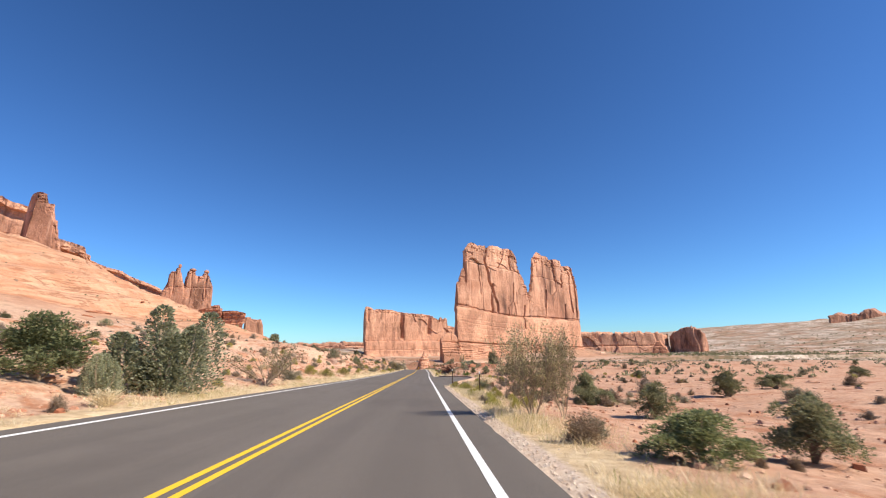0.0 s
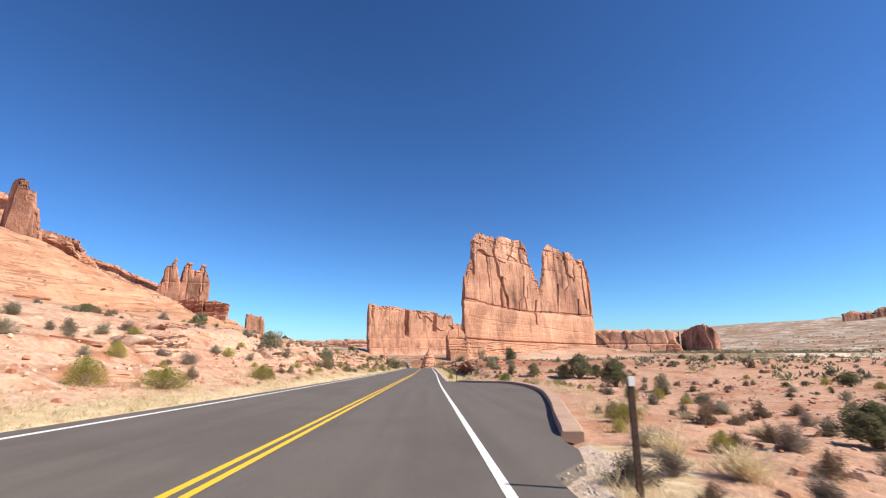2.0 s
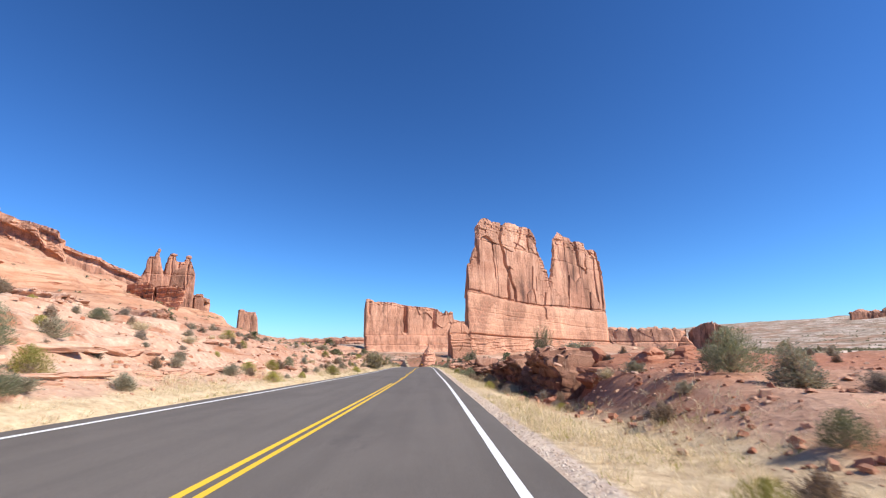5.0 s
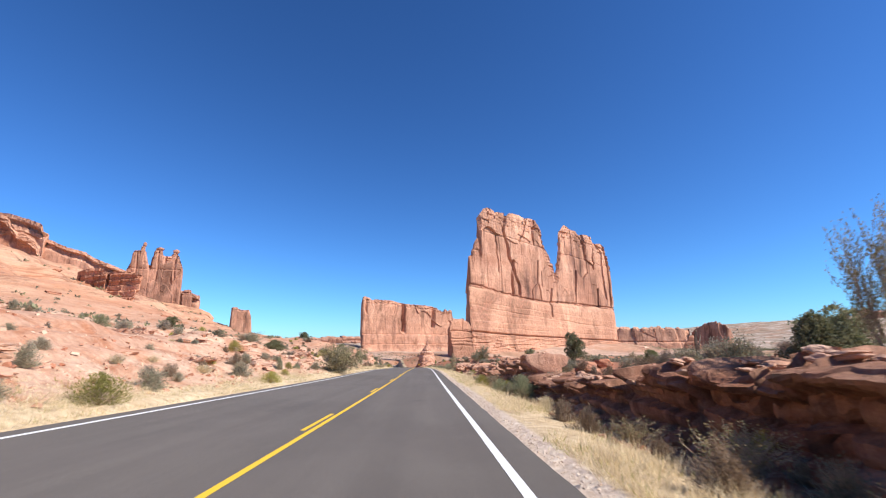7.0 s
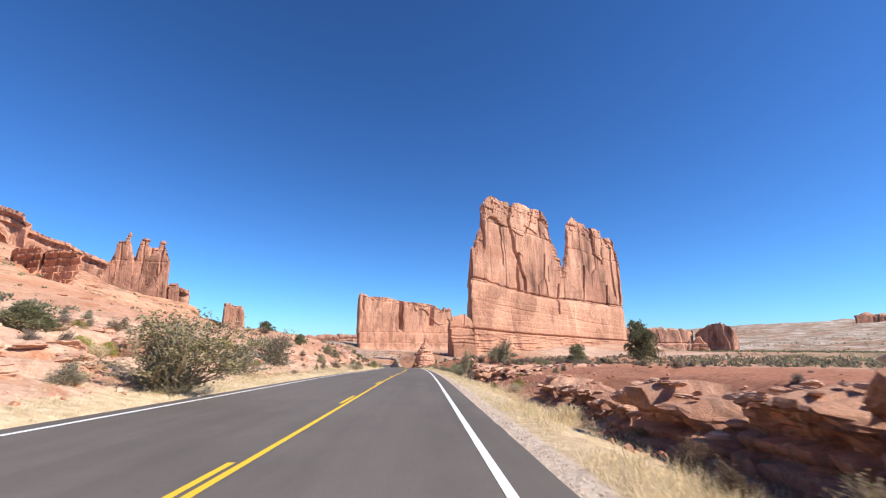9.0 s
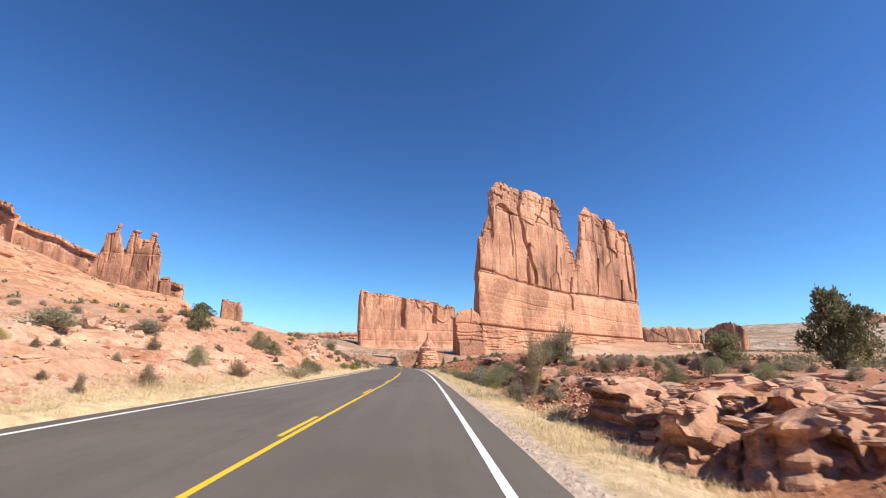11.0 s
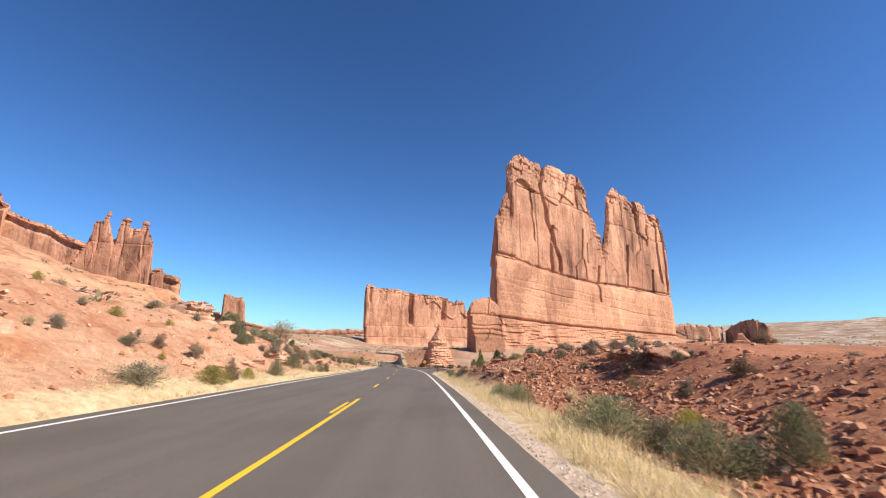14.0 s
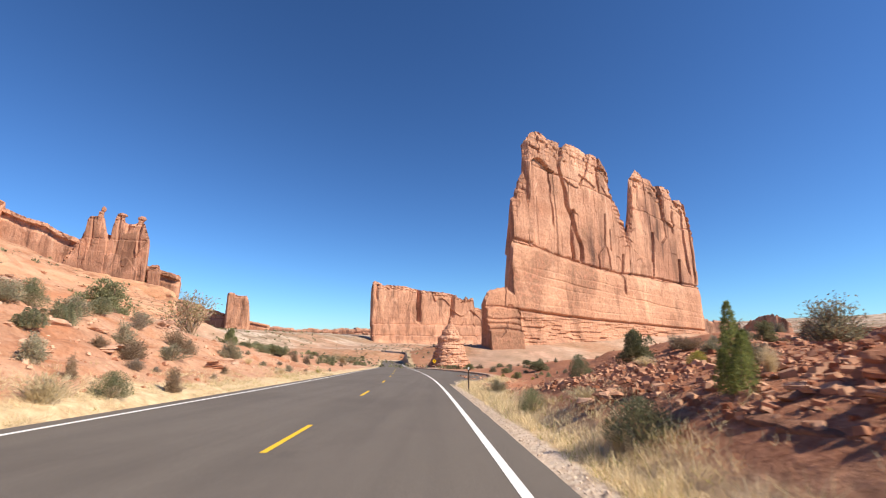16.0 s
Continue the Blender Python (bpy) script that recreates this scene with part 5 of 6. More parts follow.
def heading(rnd, up_lo, up_hi):
    a, e = rnd.uniform(0, 2 * math.pi), radians(rnd.uniform(up_lo, up_hi))
    return Vector((math.cos(a) * math.cos(e), math.sin(a) * math.cos(e), math.sin(e)))


def twigs(st, rnd, p, d, length, radius, depth, tips):
    """A forking branch."""
    n = 3
    for i in range(n):
        q = p + d * (length / n)
        st.stem(p, q, radius * (1 - 0.25 * i / n), radius * (1 - 0.25 * (i + 1) / n))
        tips.append((q, d))
        p = q
        d = (d + Vector((rnd.uniform(-1, 1), rnd.uniform(-1, 1), rnd.uniform(-0.5, 0.8))) * 0.28).normalized()
        if depth > 0 and i > 0 or depth > 1:
            for _ in range(2 if depth > 1 else 1):
                e = (d + Vector((rnd.uniform(-1, 1), rnd.uniform(-1, 1), rnd.uniform(-0.3, 0.8))) * 0.75).normalized()
                twigs(st, rnd, p, e, length * 0.62, radius * 0.55, depth - 1, tips)


def shape_dome(kind, rnd):
    """Low rounded shrub: stems fan from the root, small leaves on their outer halves."""
    st, lf = Leaves(), Leaves()
    lobes = [(heading(rnd, 15, 80), rnd.uniform(0.75, 1.1)) for _ in range(7)]
    for _ in range(110):
        d = heading(rnd, 8, 88)
        reach = 0.62
        for l, k in lobes:
            reach = max(reach, k * max(0.0, d.dot(l)) ** 3)
        tip = Vector((d.x * 0.5, d.y * 0.5, d.z * 0.95)) * reach * rnd.uniform(0.75, 1.02)
        root = Vector((rnd.uniform(-0.08, 0.08), rnd.uniform(-0.08, 0.08), 0))
        st.stem(root, tip, 0.008, 0.003)
        along = (tip - root).normalized()
        for _ in range(30):
            p = root.lerp(tip, rnd.uniform(0.36, 1.0)) + Vector((rnd.gauss(0, 0.035), rnd.gauss(0, 0.035), rnd.gauss(0, 0.03)))
            p.z = max(p.z, 0.02)
            o = (along + Vector((rnd.uniform(-1, 1), rnd.uniform(-1, 1), rnd.uniform(-0.6, 1))) * 0.7).normalized()
            lf.leaf(p, o, rnd.uniform(0.03, 0.065), rnd.uniform(0.005, 0.010), rnd)
    return st, lf


def shape_broom(kind, rnd):
    """Dense broom of thin upright stems with a ragged rounded top."""
    st, lf = Leaves(), Leaves()
    low = 20 if kind in ("yellow", "rabbitgreen") else 35
    for _ in range(60):
        d = heading(rnd, low, 88)
        st.stem(Vector((0, 0, 0)), Vector((d.x * 0.3, d.y * 0.3, d.z * 0.5)), 0.009, 0.004)
    lobes = [heading(rnd, 25, 80) for _ in range(6)]
    for _ in range(5200):
        d = heading(rnd, 2, 89)
        top = 0.74 + 0.26 * max(0.0, max(d.dot(l) for l in lobes)) ** 4
        t0 = rnd.uniform(0.45, 0.96)
        p = Vector((d.x * 0.5, d.y * 0.5, d.z * 0.92)) * top * t0
        o = (d * 0.55 + Vector((rnd.uniform(-1, 1), rnd.uniform(-1, 1), rnd.uniform(-0.2, 0.6))) * 0.35 + Vector((0, 0, 0.55))).normalized()
        lf.leaf(p, o, rnd.uniform(0.04, 0.09), rnd.uniform(0.003, 0.0055), rnd)
    return st, lf


def shape_grass(kind, rnd):
    lf = Leaves()
    for _ in range(420):
        d = heading(rnd, 45, 89)
        p = Vector((rnd.gauss(0, 0.11), rnd.gauss(0, 0.11), 0))
        q = p + d * rnd.uniform(0.35, 0.75)
        lf.leaf(p, d, (q - p).length, rnd.uniform(0.006, 0.011), rnd)
        o = (d + Vector((d.x, d.y, -0.3)) * rnd.uniform(0.1, 0.8)).normalized()
        lf.leaf(q - d * 0.02, o, rnd.uniform(0.1, 0.25), rnd.uniform(0.006, 0.012), rnd)
    return None, lf


def shape_clumps(kind, rnd):
    """Juniper or thick shrub: limbs that end in dense, uneven tufts."""
    st, lf = Leaves(), Leaves()
    for i in range(44):
        d = heading(rnd, -5, 88)
        r = rnd.uniform(0.25, 1.0) ** 0.7
        c = Vector((d.x * 0.40 * r, d.y * 0.40 * r, 0.2 + max(-0.12, d.z * 0.64 * r)))
        if i < 12:
            mid = Vector((c.x * 0.35, c.y * 0.35, c.z * 0.5))
            st.stem(Vector((0, 0, 0)), mid, 0.035, 0.022)
            st.stem(mid, c, 0.022, 0.008)
        size = rnd.uniform(0.09, 0.17)
        for _ in range(240):
            e = heading(rnd, -60, 90)
            p = c + Vector((e.x, e.y, e.z * 0.95)) * size * rnd.uniform(0.45, 1.0) * (1 + 0.5 * noise.noise(e * 2.5 + c * 9))
            if p.z < 0.02:
                continue
            o = (e + Vector((0, 0, 0.8)) + Vector((rnd.uniform(-1, 1), rnd.uniform(-1, 1), rnd.uniform(-1, 1))) * 0.5).normalized()
            lf.leaf(p, o, rnd.uniform(0.022, 0.05), rnd.uniform(0.007, 0.0125), rnd)
    return st, lf


def shape_plumes(kind, rnd):
    """Several upright pointed plumes of small leaves."""
    st, lf = Leaves(), Leaves()
    cone = kind == "cone"
    count = 5 if cone else 8
    for i in range(count):
        a = i * 2.4 + rnd.uniform(-0.3, 0.3)
        off = (0.0 if i == 0 else rnd.uniform(0.16, 0.3)) if cone else rnd.uniform(0.1, 0.36)
        base = Vector((math.cos(a) * off, math.sin(a) * off, 0))
        high = (1.0 if i == 0 else rnd.uniform(0.4, 0.72)) if cone else rnd.uniform(0.62, 1.0)
        wide = (0.3 if i == 0 else 0.24) if cone else rnd.uniform(0.15, 0.24)
        top = base * 1.15 + Vector((0, 0, high))
        st.stem(Vector((base.x * 0.4, base.y * 0.4, 0)), base.lerp(top, 0.6), 0.025, 0.012)
        st.stem(base.lerp(top, 0.6), top, 0.012, 0.003)
        for _ in range(3200 if cone and i == 0 else 1900):
            t = rnd.random() ** 0.8
            e = rnd.uniform(0, 2 * math.pi)
            r = wide * (min(1.0, 0.55 + 1.8 * t) * (1 - t) ** (0.75 if cone else 0.5) + 0.04) * rnd.uniform(0.35, 1.0) * (1 + 0.45 * noise.noise((math.cos(e) * 2, math.sin(e) * 2, t * 7 + i)))
            p = base.lerp(top, 0.03 + 0.97 * t) + Vector((math.cos(e) * r, math.sin(e) * r, 0))
            o = Vector((math.cos(e), math.sin(e), rnd.uniform(0.2, 1.6))) + Vector((rnd.uniform(-1, 1), rnd.uniform(-1, 1), rnd.uniform(-1, 1))) * 0.5
            lf.leaf(p, o.normalized(), rnd.uniform(0.02, 0.042), rnd.uniform(0.006, 0.011), rnd)
    return st, lf


def shape_twigs(kind, rnd):
    """Open shrub of forking twigs, bare or with a few leaves."""
    st, tips = Leaves(), []
    tree = kind in ("tree", "ash")
    for _ in range(6 if tree else 13):
        d = heading(rnd, 55 if tree else 40, 87)
        twigs(st, rnd, Vector((rnd.uniform(-0.03, 0.03), rnd.uniform(-0.03, 0.03), 0)), d, 0.56 if tree else 0.5, 0.011 if tree else 0.009, 3 if tree else 2, tips)
    lf = Leaves()
    if tree:
        for p, d in tips:
            full = kind == "ash"
            for _ in range(3):
                q = p + Vector((rnd.gauss(0, 0.02), rnd.gauss(0, 0.02), rnd.gauss(0, 0.02))) * (1.6 if full else 1.0)
                lf.leaf(q, heading(rnd, -30, 80), rnd.uniform(0.016, 0.03), rnd.uniform(0.006, 0.0105), rnd)
        return st, lf
    for p, d in tips:
        for _ in range(7 if kind == "bareleaf" else 2):
            q = p + Vector((rnd.gauss(0, 0.03), rnd.gauss(0, 0.03), rnd.gauss(0, 0.03)))
            lf.leaf(q, heading(rnd, -30, 80), rnd.uniform(0.02, 0.045), rnd.uniform(0.006, 0.012), rnd)
    return st, lf


KINDS = {
    # kind: shape, variants, name, label, category, group
    "sage": (shape_dome, 3, "sagebrush", "grey-green rounded sagebrush on the red ground"),
    "shad": (shape_dome, 3, "shadscale", "low pale grey shadscale shrub on the red ground"),
    "leafy": (shape_clumps, 2, "leafy_shrub", "tall grey-olive leafy shrub on the bank"),
    "ash": (shape_twigs, 2, "desert_ash", "open grey-green tree with dark limbs on the bank"),
    "tree": (shape_twigs, 2, "desert_olive", "tall open twiggy shrub with small olive leaves"),
    "brown": (shape_dome, 3, "dry_shrub", "dry brown twiggy shrub on the red ground"),
    "black": (shape_dome, 3, "blackbrush", "grey twiggy half-bare blackbrush on the red ground"),
    "rabbit": (shape_broom, 3, "rabbitbrush", "green broom-like rabbitbrush with upright stems"),
    "rabbitgreen": (shape_broom, 2, "rabbitbrush", "bright green dense rounded rabbitbrush on bare red soil"),
    "yellow": (shape_broom, 3, "snakeweed", "low yellow-green broom-like shrub beside the verge"),
    "straw": (shape_grass, 3, "bunch_grass", "pale straw-coloured dry bunch grass"),
    "salt": (shape_plumes, 2, "saltbush", "tall silvery green saltbush with upright plumes"),
    "cone": (shape_plumes, 1, "juniper_sapling", "pointed young green juniper on the red bank"),
    "green": (shape_clumps, 2, "green_shrub", "thick bright green leafy shrub at the verge"),
    "juniper": (shape_clumps, 4, "juniper", "dark green bushy juniper standing on red sand"),
    "bare": (shape_twigs, 2, "bare_shrub", "leafless grey-brown shrub of forking twigs"),
    "bareleaf": (shape_twigs, 3, "thin_shrub", "open twiggy shrub with sparse olive leaves"),
}
LEAF["cone"] = leaf_material("young_juniper_leaf", (0.15, 0.19, 0.06), (0.36, 0.39, 0.15))
LEAF["bare"] = LEAF["bareleaf"]
LEAF["ash"] = leaf_material("grey_green_leaf", (0.13, 0.145, 0.085), (0.31, 0.32, 0.205))
PROTO = {}
for kind, (shape, count, name, label) in KINDS.items():
    made = []
    for i in range(count):
        rnd = random.Random(sum(map(ord, kind)) * 31 + i)
        st, lf = shape(kind, rnd)
        root = tagged(new(name), label, name.replace("_", " ").replace("green shrub", "shrub"), group=name.replace("_", " ") + " plants")
        if st is not None:
            o = new("trunk" if kind in ("juniper", "green", "salt", "cone") else "stem", st.mesh("stem", M_BARK if kind in ("juniper", "cone") else M_TWIG))
            o.parent = root
            tagged(o, kind="stuff")
        if lf is not None:
            o = new("crown" if kind in ("juniper", "green", "salt", "cone") else "foliage", lf.mesh("foliage", LEAF[kind]))
            o.parent = root
        made.append(root)
    PROTO[kind] = made
pr = random.Random(77)
TAKEN = []


def plant(kind, x, y, h, w):
    z = land(x, y)
    m = pose(x, y, z - 0.03 * h, 0, 0, pr.uniform(0, 360)) @ Matrix.Diagonal((w * 1.08, w * 1.08, h * 1.06, 1))
    TAKEN.append((x, y, w))
    return copy_thing(pr.choice(PROTO[kind]), m)


def plant_all(kind, spots):
    for x, y, h, w in spots:
        plant(kind, x, y, h, w)


for spots in (
    ((-14.5, 18.4, 2.54, 4.03), (-12.0, 21.3, 1.62, 1.62), (26.3, 172.6, 1.66, 2.62), (-26.7, 330.2, 2.42, 1.84), (5.3, 8.9, 1.05, 2.24),),
):
    plant_all("green", spots)
for spots in (
    ((-11.6, 21.8, 3.92, 5.61), (-12.4, 18.9, 1.61, 1.84), (4.9, 35.4, 0.82, 0.9),),
):
    plant_all("salt", spots)
for spots in (
    ((-20.3, 26.7, 1.74, 2.84), (-10.9, 33.8, 3.09, 4.28), (6.5, 123.4, 0.65, 0.96), (22.1, 168.3, 1.45, 1.19), (9.9, 259.8, 0.74, 0.9), (-23.6, 315.3, 4.49, 6.87), (-21.1, 374.7, 2.9, 5.93),),
):
    plant_all("bare", spots)
for spots in (
    ((4.7, 35.7, 0.87, 1.12), (-12.0, 93.8, 1.55, 1.95), (-8.9, 175.6, 3.29, 4.83),),
):
    plant_all("bareleaf", spots)
for spots in (
    ((4.3, 11.5, 0.68, 0.83), (8.6, 15.2, 0.8, 1.92), (7.0, 12.9, 0.47, 1.09), (8.8, 14.3, 0.54, 1.25), (24.1, 29.0, 1.26, 2.52), (-12.0, 43.6, 1.15, 2.37), (-12.8, 49.3, 0.71, 1.71), (-15.0, 82.6, 2.75, 3.63), (-13.7, 48.2, 0.92, 1.58), (3.9, 39.5, 0.74, 1.48), (17.6, 69.9, 1.51, 1.82), (-15.6, 81.0, 1.51, 1.3), (-11.8, 94.1, 1.11, 1.7), (-10.8, 101.3, 0.71, 2.05), (9.6, 99.1, 1.19, 1.99), (12.1, 122.5, 1.48, 5.54), (13.0, 79.0, 0.58, 1.03), (-10.3, 105.2, 0.88, 1.48), (-11.2, 116.6, 1.01, 1.71), (-10.6, 186.3, 2.63, 4.28), (-50.1, 133.4, 1.19, 1.45), (8.7, 93.1, 0.46, 0.65), (10.3, 120.3, 1.36, 3.95),),
    ((15.4, 91.8, 0.53, 1.49), (-10.0, 141.2, 1.08, 1.69), (-12.4, 138.0, 1.03, 1.28), (-9.2, 175.2, 3.02, 4.43), (-10.9, 152.5, 1.12, 2.24), (-10.3, 134.6, 0.68, 1.11), (6.6, 128.3, 0.96, 1.3), (8.4, 148.8, 1.29, 2.58), (-12.3, 198.7, 3.62, 5.43), (-12.3, 156.8, 1.03, 1.71), (-19.7, 168.9, 0.94, 2.63), (-29.3, 169.2, 1.05, 3.16), (-18.3, 173.3, 1.26, 4.07), (-10.6, 171.8, 0.87, 1.75), (6.1, 150.3, 1.11, 1.32), (15.7, 160.9, 0.87, 2.62), (19.4, 161.5, 0.86, 1.44), (21.4, 162.3, 0.99, 1.74), (38.7, 178.4, 1.34, 3.35), (13.1, 159.2, 0.66, 1.94), (-19.0, 215.3, 1.29, 4.94), (-18.1, 222.6, 1.08, 3.45), (6.0, 213.6, 1.33, 1.99),),
    ((10.8, 212.9, 0.82, 2.94), (10.4, 206.9, 0.57, 2.05), (23.4, 217.0, 1.03, 2.74), (7.8, 243.7, 1.95, 4.89), (18.7, 207.9, 0.65, 1.08), (-10.3, 241.4, 0.99, 1.58), (-15.5, 237.5, 0.74, 1.13), (-18.5, 248.9, 0.91, 1.36), (-10.3, 257.2, 1.19, 2.9), (6.5, 235.0, 1.49, 2.71), (10.4, 226.6, 0.4, 1.57), (10.8, 225.3, 0.61, 0.72), (5.7, 242.4, 1.33, 2.34), (9.0, 230.4, 0.59, 1.2), (-19.1, 278.2, 1.04, 1.12), (-22.6, 277.9, 0.96, 2.29), (12.7, 261.4, 0.82, 1.53), (13.2, 267.6, 0.75, 1.61), (13.7, 265.2, 0.63, 1.36), (13.3, 261.1, 0.46, 0.65), (-13.4, 287.0, 1.42, 1.42), (-21.7, 304.9, 1.01, 2.42), (14.9, 288.9, 0.61, 1.83),),
    ((10.5, 284.0, 1.36, 2.44), (2.9, 295.8, 0.99, 1.74), (12.6, 302.2, 0.75, 1.12),),
):
    plant_all("sage", spots)
for spots in (
    ((10.9, 21.4, 1.69, 2.17), (23.8, 35.4, 1.94, 2.75), (33.2, 42.4, 1.5, 3.2), (66.4, 67.8, 1.88, 3.42), (12.0, 30.3, 1.2, 1.71), (16.7, 76.0, 2.55, 3.12), (11.9, 48.0, 1.29, 1.86), (10.9, 39.4, 1.79, 1.79), (34.6, 72.6, 1.16, 2.3), (15.7, 87.8, 1.62, 1.99), (12.4, 88.3, 1.51, 1.66), (17.2, 87.1, 2.73, 3.53), (19.3, 87.5, 1.51, 1.9), (34.6, 99.5, 0.8, 1.34), (10.2, 90.0, 1.38, 1.15), (-34.5, 150.8, 2.9, 2.9), (9.2, 122.6, 0.79, 0.68), (9.0, 129.2, 0.74, 1.24), (-16.7, 177.1, 1.51, 3.03), (-18.0, 229.6, 1.96, 2.61), (24.8, 224.8, 3.2, 3.3), (35.0, 225.7, 7.4, 6.0), (-36.8, 269.3, 3.46, 4.85),),
    ((8.2, 291.1, 1.75, 1.75), (-40.9, 315.8, 3.42, 3.95), (-33.3, 316.6, 4.68, 5.49), (10.8, 287.0, 0.86, 0.75), (9.0, 326.7, 0.94, 1.07), (9.2, 10.9, 1.65, 2.11), (-31.7, 101.7, 1.98, 2.63), (-39.9, 197.4, 2.37, 3.16), (15.4, 239.4, 2.63, 4.21),),
):
    plant_all("juniper", spots)
for spots in (
    ((-12.7, 54.0, 1.22, 1.8), (-11.4, 57.1, 1, 2.5), (-11.4, 69.4, 1.11, 2.45), (-11.2, 43.8, 0.51, 0.82), (3.0, 39.7, 0.61, 1.05), (3.4, 35.8, 0.61, 1.22), (3.3, 37.1, 0.43, 0.97), (-10.9, 81.0, 0.71, 0.95), (-9.6, 119.3, 0.75, 1.62), (3.2, 91.8, 0.84, 0.84), (-9.5, 126.3, 0.58, 0.87), (-9.2, 137.0, 1.08, 1.91), (5.0, 120.9, 0.57, 0.99), (-9.0, 152.7, 0.82, 1.63), (-10.1, 159.4, 0.58, 0.97), (7.6, 147.1, 0.45, 0.49), (6.5, 153.4, 0.91, 1.45), (5.1, 155.6, 0.87, 1.29), (6.9, 226.2, 0.58, 1.3), (6.6, 224.4, 0.41, 0.8), (-9.8, 262.3, 0.95, 2), (-10.1, 267.2, 0.72, 1.04), (9.4, 78.4, 0.53, 1.19),),
    ((11.0, 73.6, 0.59, 0.92),),
):
    plant_all("yellow", spots)
for spots in (
    ((-15.5, 82.7, 2.32, 2.69), (-13.9, 103.4, 1.62, 2.27), (-11.8, 77.8, 0.8, 0.8), (-14.2, 102.9, 1.99, 2.4), (-10.6, 100.1, 0.91, 1.83), (8.3, 88.8, 0.53, 0.88), (9.4, 101.2, 1.45, 1.98), (-11.6, 129.7, 1.11, 1.34), (9.3, 135.5, 0.92, 2.46), (-11.5, 162.5, 1.24, 0.8), (7.2, 149.0, 1.37, 1.91), (10.0, 165.1, 1.26, 5.93), (-12.1, 217.5, 1.34, 1.65), (-13.7, 236.2, 1.61, 2.41), (-14.6, 234.4, 1.83, 2.12), (-10.9, 238.5, 1.32, 1.98), (-9.6, 235.9, 1.41, 1.69), (-11.3, 231.2, 0.59, 0.99), (6.5, 229.1, 1.09, 2.12), (-10.4, 273.1, 1.28, 1.42), (-11.6, 281.2, 1.36, 1.94), (4.5, 259.0, 0.99, 1.73), (4.1, 261.3, 0.76, 1.34),),
    ((-10.7, 287.1, 0.95, 1.46), (-20.3, 294.2, 1.59, 1.59), (3.5, 280.1, 0.78, 1.71), (2.9, 286.8, 0.75, 1.19), (5.4, 290.0, 0.99, 1.09), (7.0, 230.8, 0.92, 1.71), (8.1, 232.7, 1.65, 3.42), (9.4, 234.9, 1.58, 3.16), (7.3, 229.2, 1.19, 2.24),),
):
    plant_all("rabbit", spots)
for spots in (
    ((-18.8, 90.3, 1.07, 1.24), (9.2, 91.9, 0.51, 0.65), (5.0, 93.4, 0.57, 0.92), (-10.5, 131.1, 0.54, 1.09), (5.9, 131.9, 0.61, 0.97), (5.8, 123.6, 0.76, 0.76), (-12.3, 155.2, 1.32, 1.69), (5.6, 147.0, 0.59, 0.87), (7.6, 158.6, 1.07, 1.07), (-10.0, 209.2, 1.11, 1.4), (-9.9, 205.3, 0.79, 0.67), (-14.4, 217.0, 1.13, 1.28), (-14.5, 209.0, 0.57, 0.59), (-10.5, 219.9, 1.26, 2.11), (10.1, 203.7, 0.61, 1.07), (10.4, 202.1, 0.51, 0.76), (13.8, 203.9, 0.45, 1.57), (-16.2, 240.9, 1.21, 2.02), (8.4, 224.4, 0.75, 0.94), (7.8, 224.4, 0.51, 0.92), (-10.1, 265.0, 1.4, 1.26), (-12.6, 265.7, 1.09, 1.13), (-34.5, 282.3, 1.58, 2.63),),
    ((-18.4, 285.3, 1.36, 1.55), (-10.8, 290.7, 1.19, 1.13), (-12.4, 287.4, 0.94, 0.75), (-43.1, 323.8, 2.54, 3.19), (13.7, 288.8, 0.79, 1.25), (13.8, 297.4, 0.79, 2.84), (10.7, 286.1, 0.28, 0.7), (3.7, 10.8, 0.79, 1.45), (7.4, 10.4, 0.33, 0.66), (6.8, 9.4, 0.33, 0.4), (7.6, 9.5, 0.36, 0.53),),
):
    plant_all("brown", spots)
for spots in (
    ((8.5, 84.9, 1.01, 1.88),),
):
    plant_all("rabbitgreen", spots)
for spots in (
    ((4.8, 86.1, 0.61, 0.8), (7.0, 124.4, 0.43, 0.62), (6.7, 122.5, 0.67, 0.76), (-9.3, 228.3, 1.12, 2.79), (6.9, 223.5, 0.36, 0.53), (7.4, 261.1, 0.67, 0.61), (6.2, 257.7, 0.67, 0.34), (7.4, 257.7, 0.33, 0.45), (4.6, 255.9, 0.33, 0.66), (-10.8, 284.6, 0.91, 1.2), (3.9, 284.4, 0.43, 0.88), (3.1, 280.2, 0.47, 0.32), (6.1, 280.4, 0.59, 0.33), (8.6, 80.4, 0.66, 0.79), (9.7, 76.8, 0.66, 1.19), (10.5, 74.8, 0.66, 0.92),),
):
    plant_all("straw", spots)
plant("cone", 5.05, 279.8, 1.5, 0.95)
for spots in (
    ((3.9, 16.3, 2.77, 1.98), (5.0, 16.5, 2.63, 1.58), (6.5, 212.0, 3.0, 1.1), (11.9, 132.2, 3.5, 1.4),),
):
    plant_all("tree", spots)
plant_all("ash", ((11.7, 237.5, 1.4, 1.9), (13.2, 237.0, 2.1, 2.0), (14.7, 237.8, 2.8, 2.0), (16.5, 238.4, 3.7, 2.4)))


def free(x, y, gap):
    return all((x - a) ** 2 + (y - b) ** 2 > (gap + w * 0.5) ** 2 for a, b, w in TAKEN)


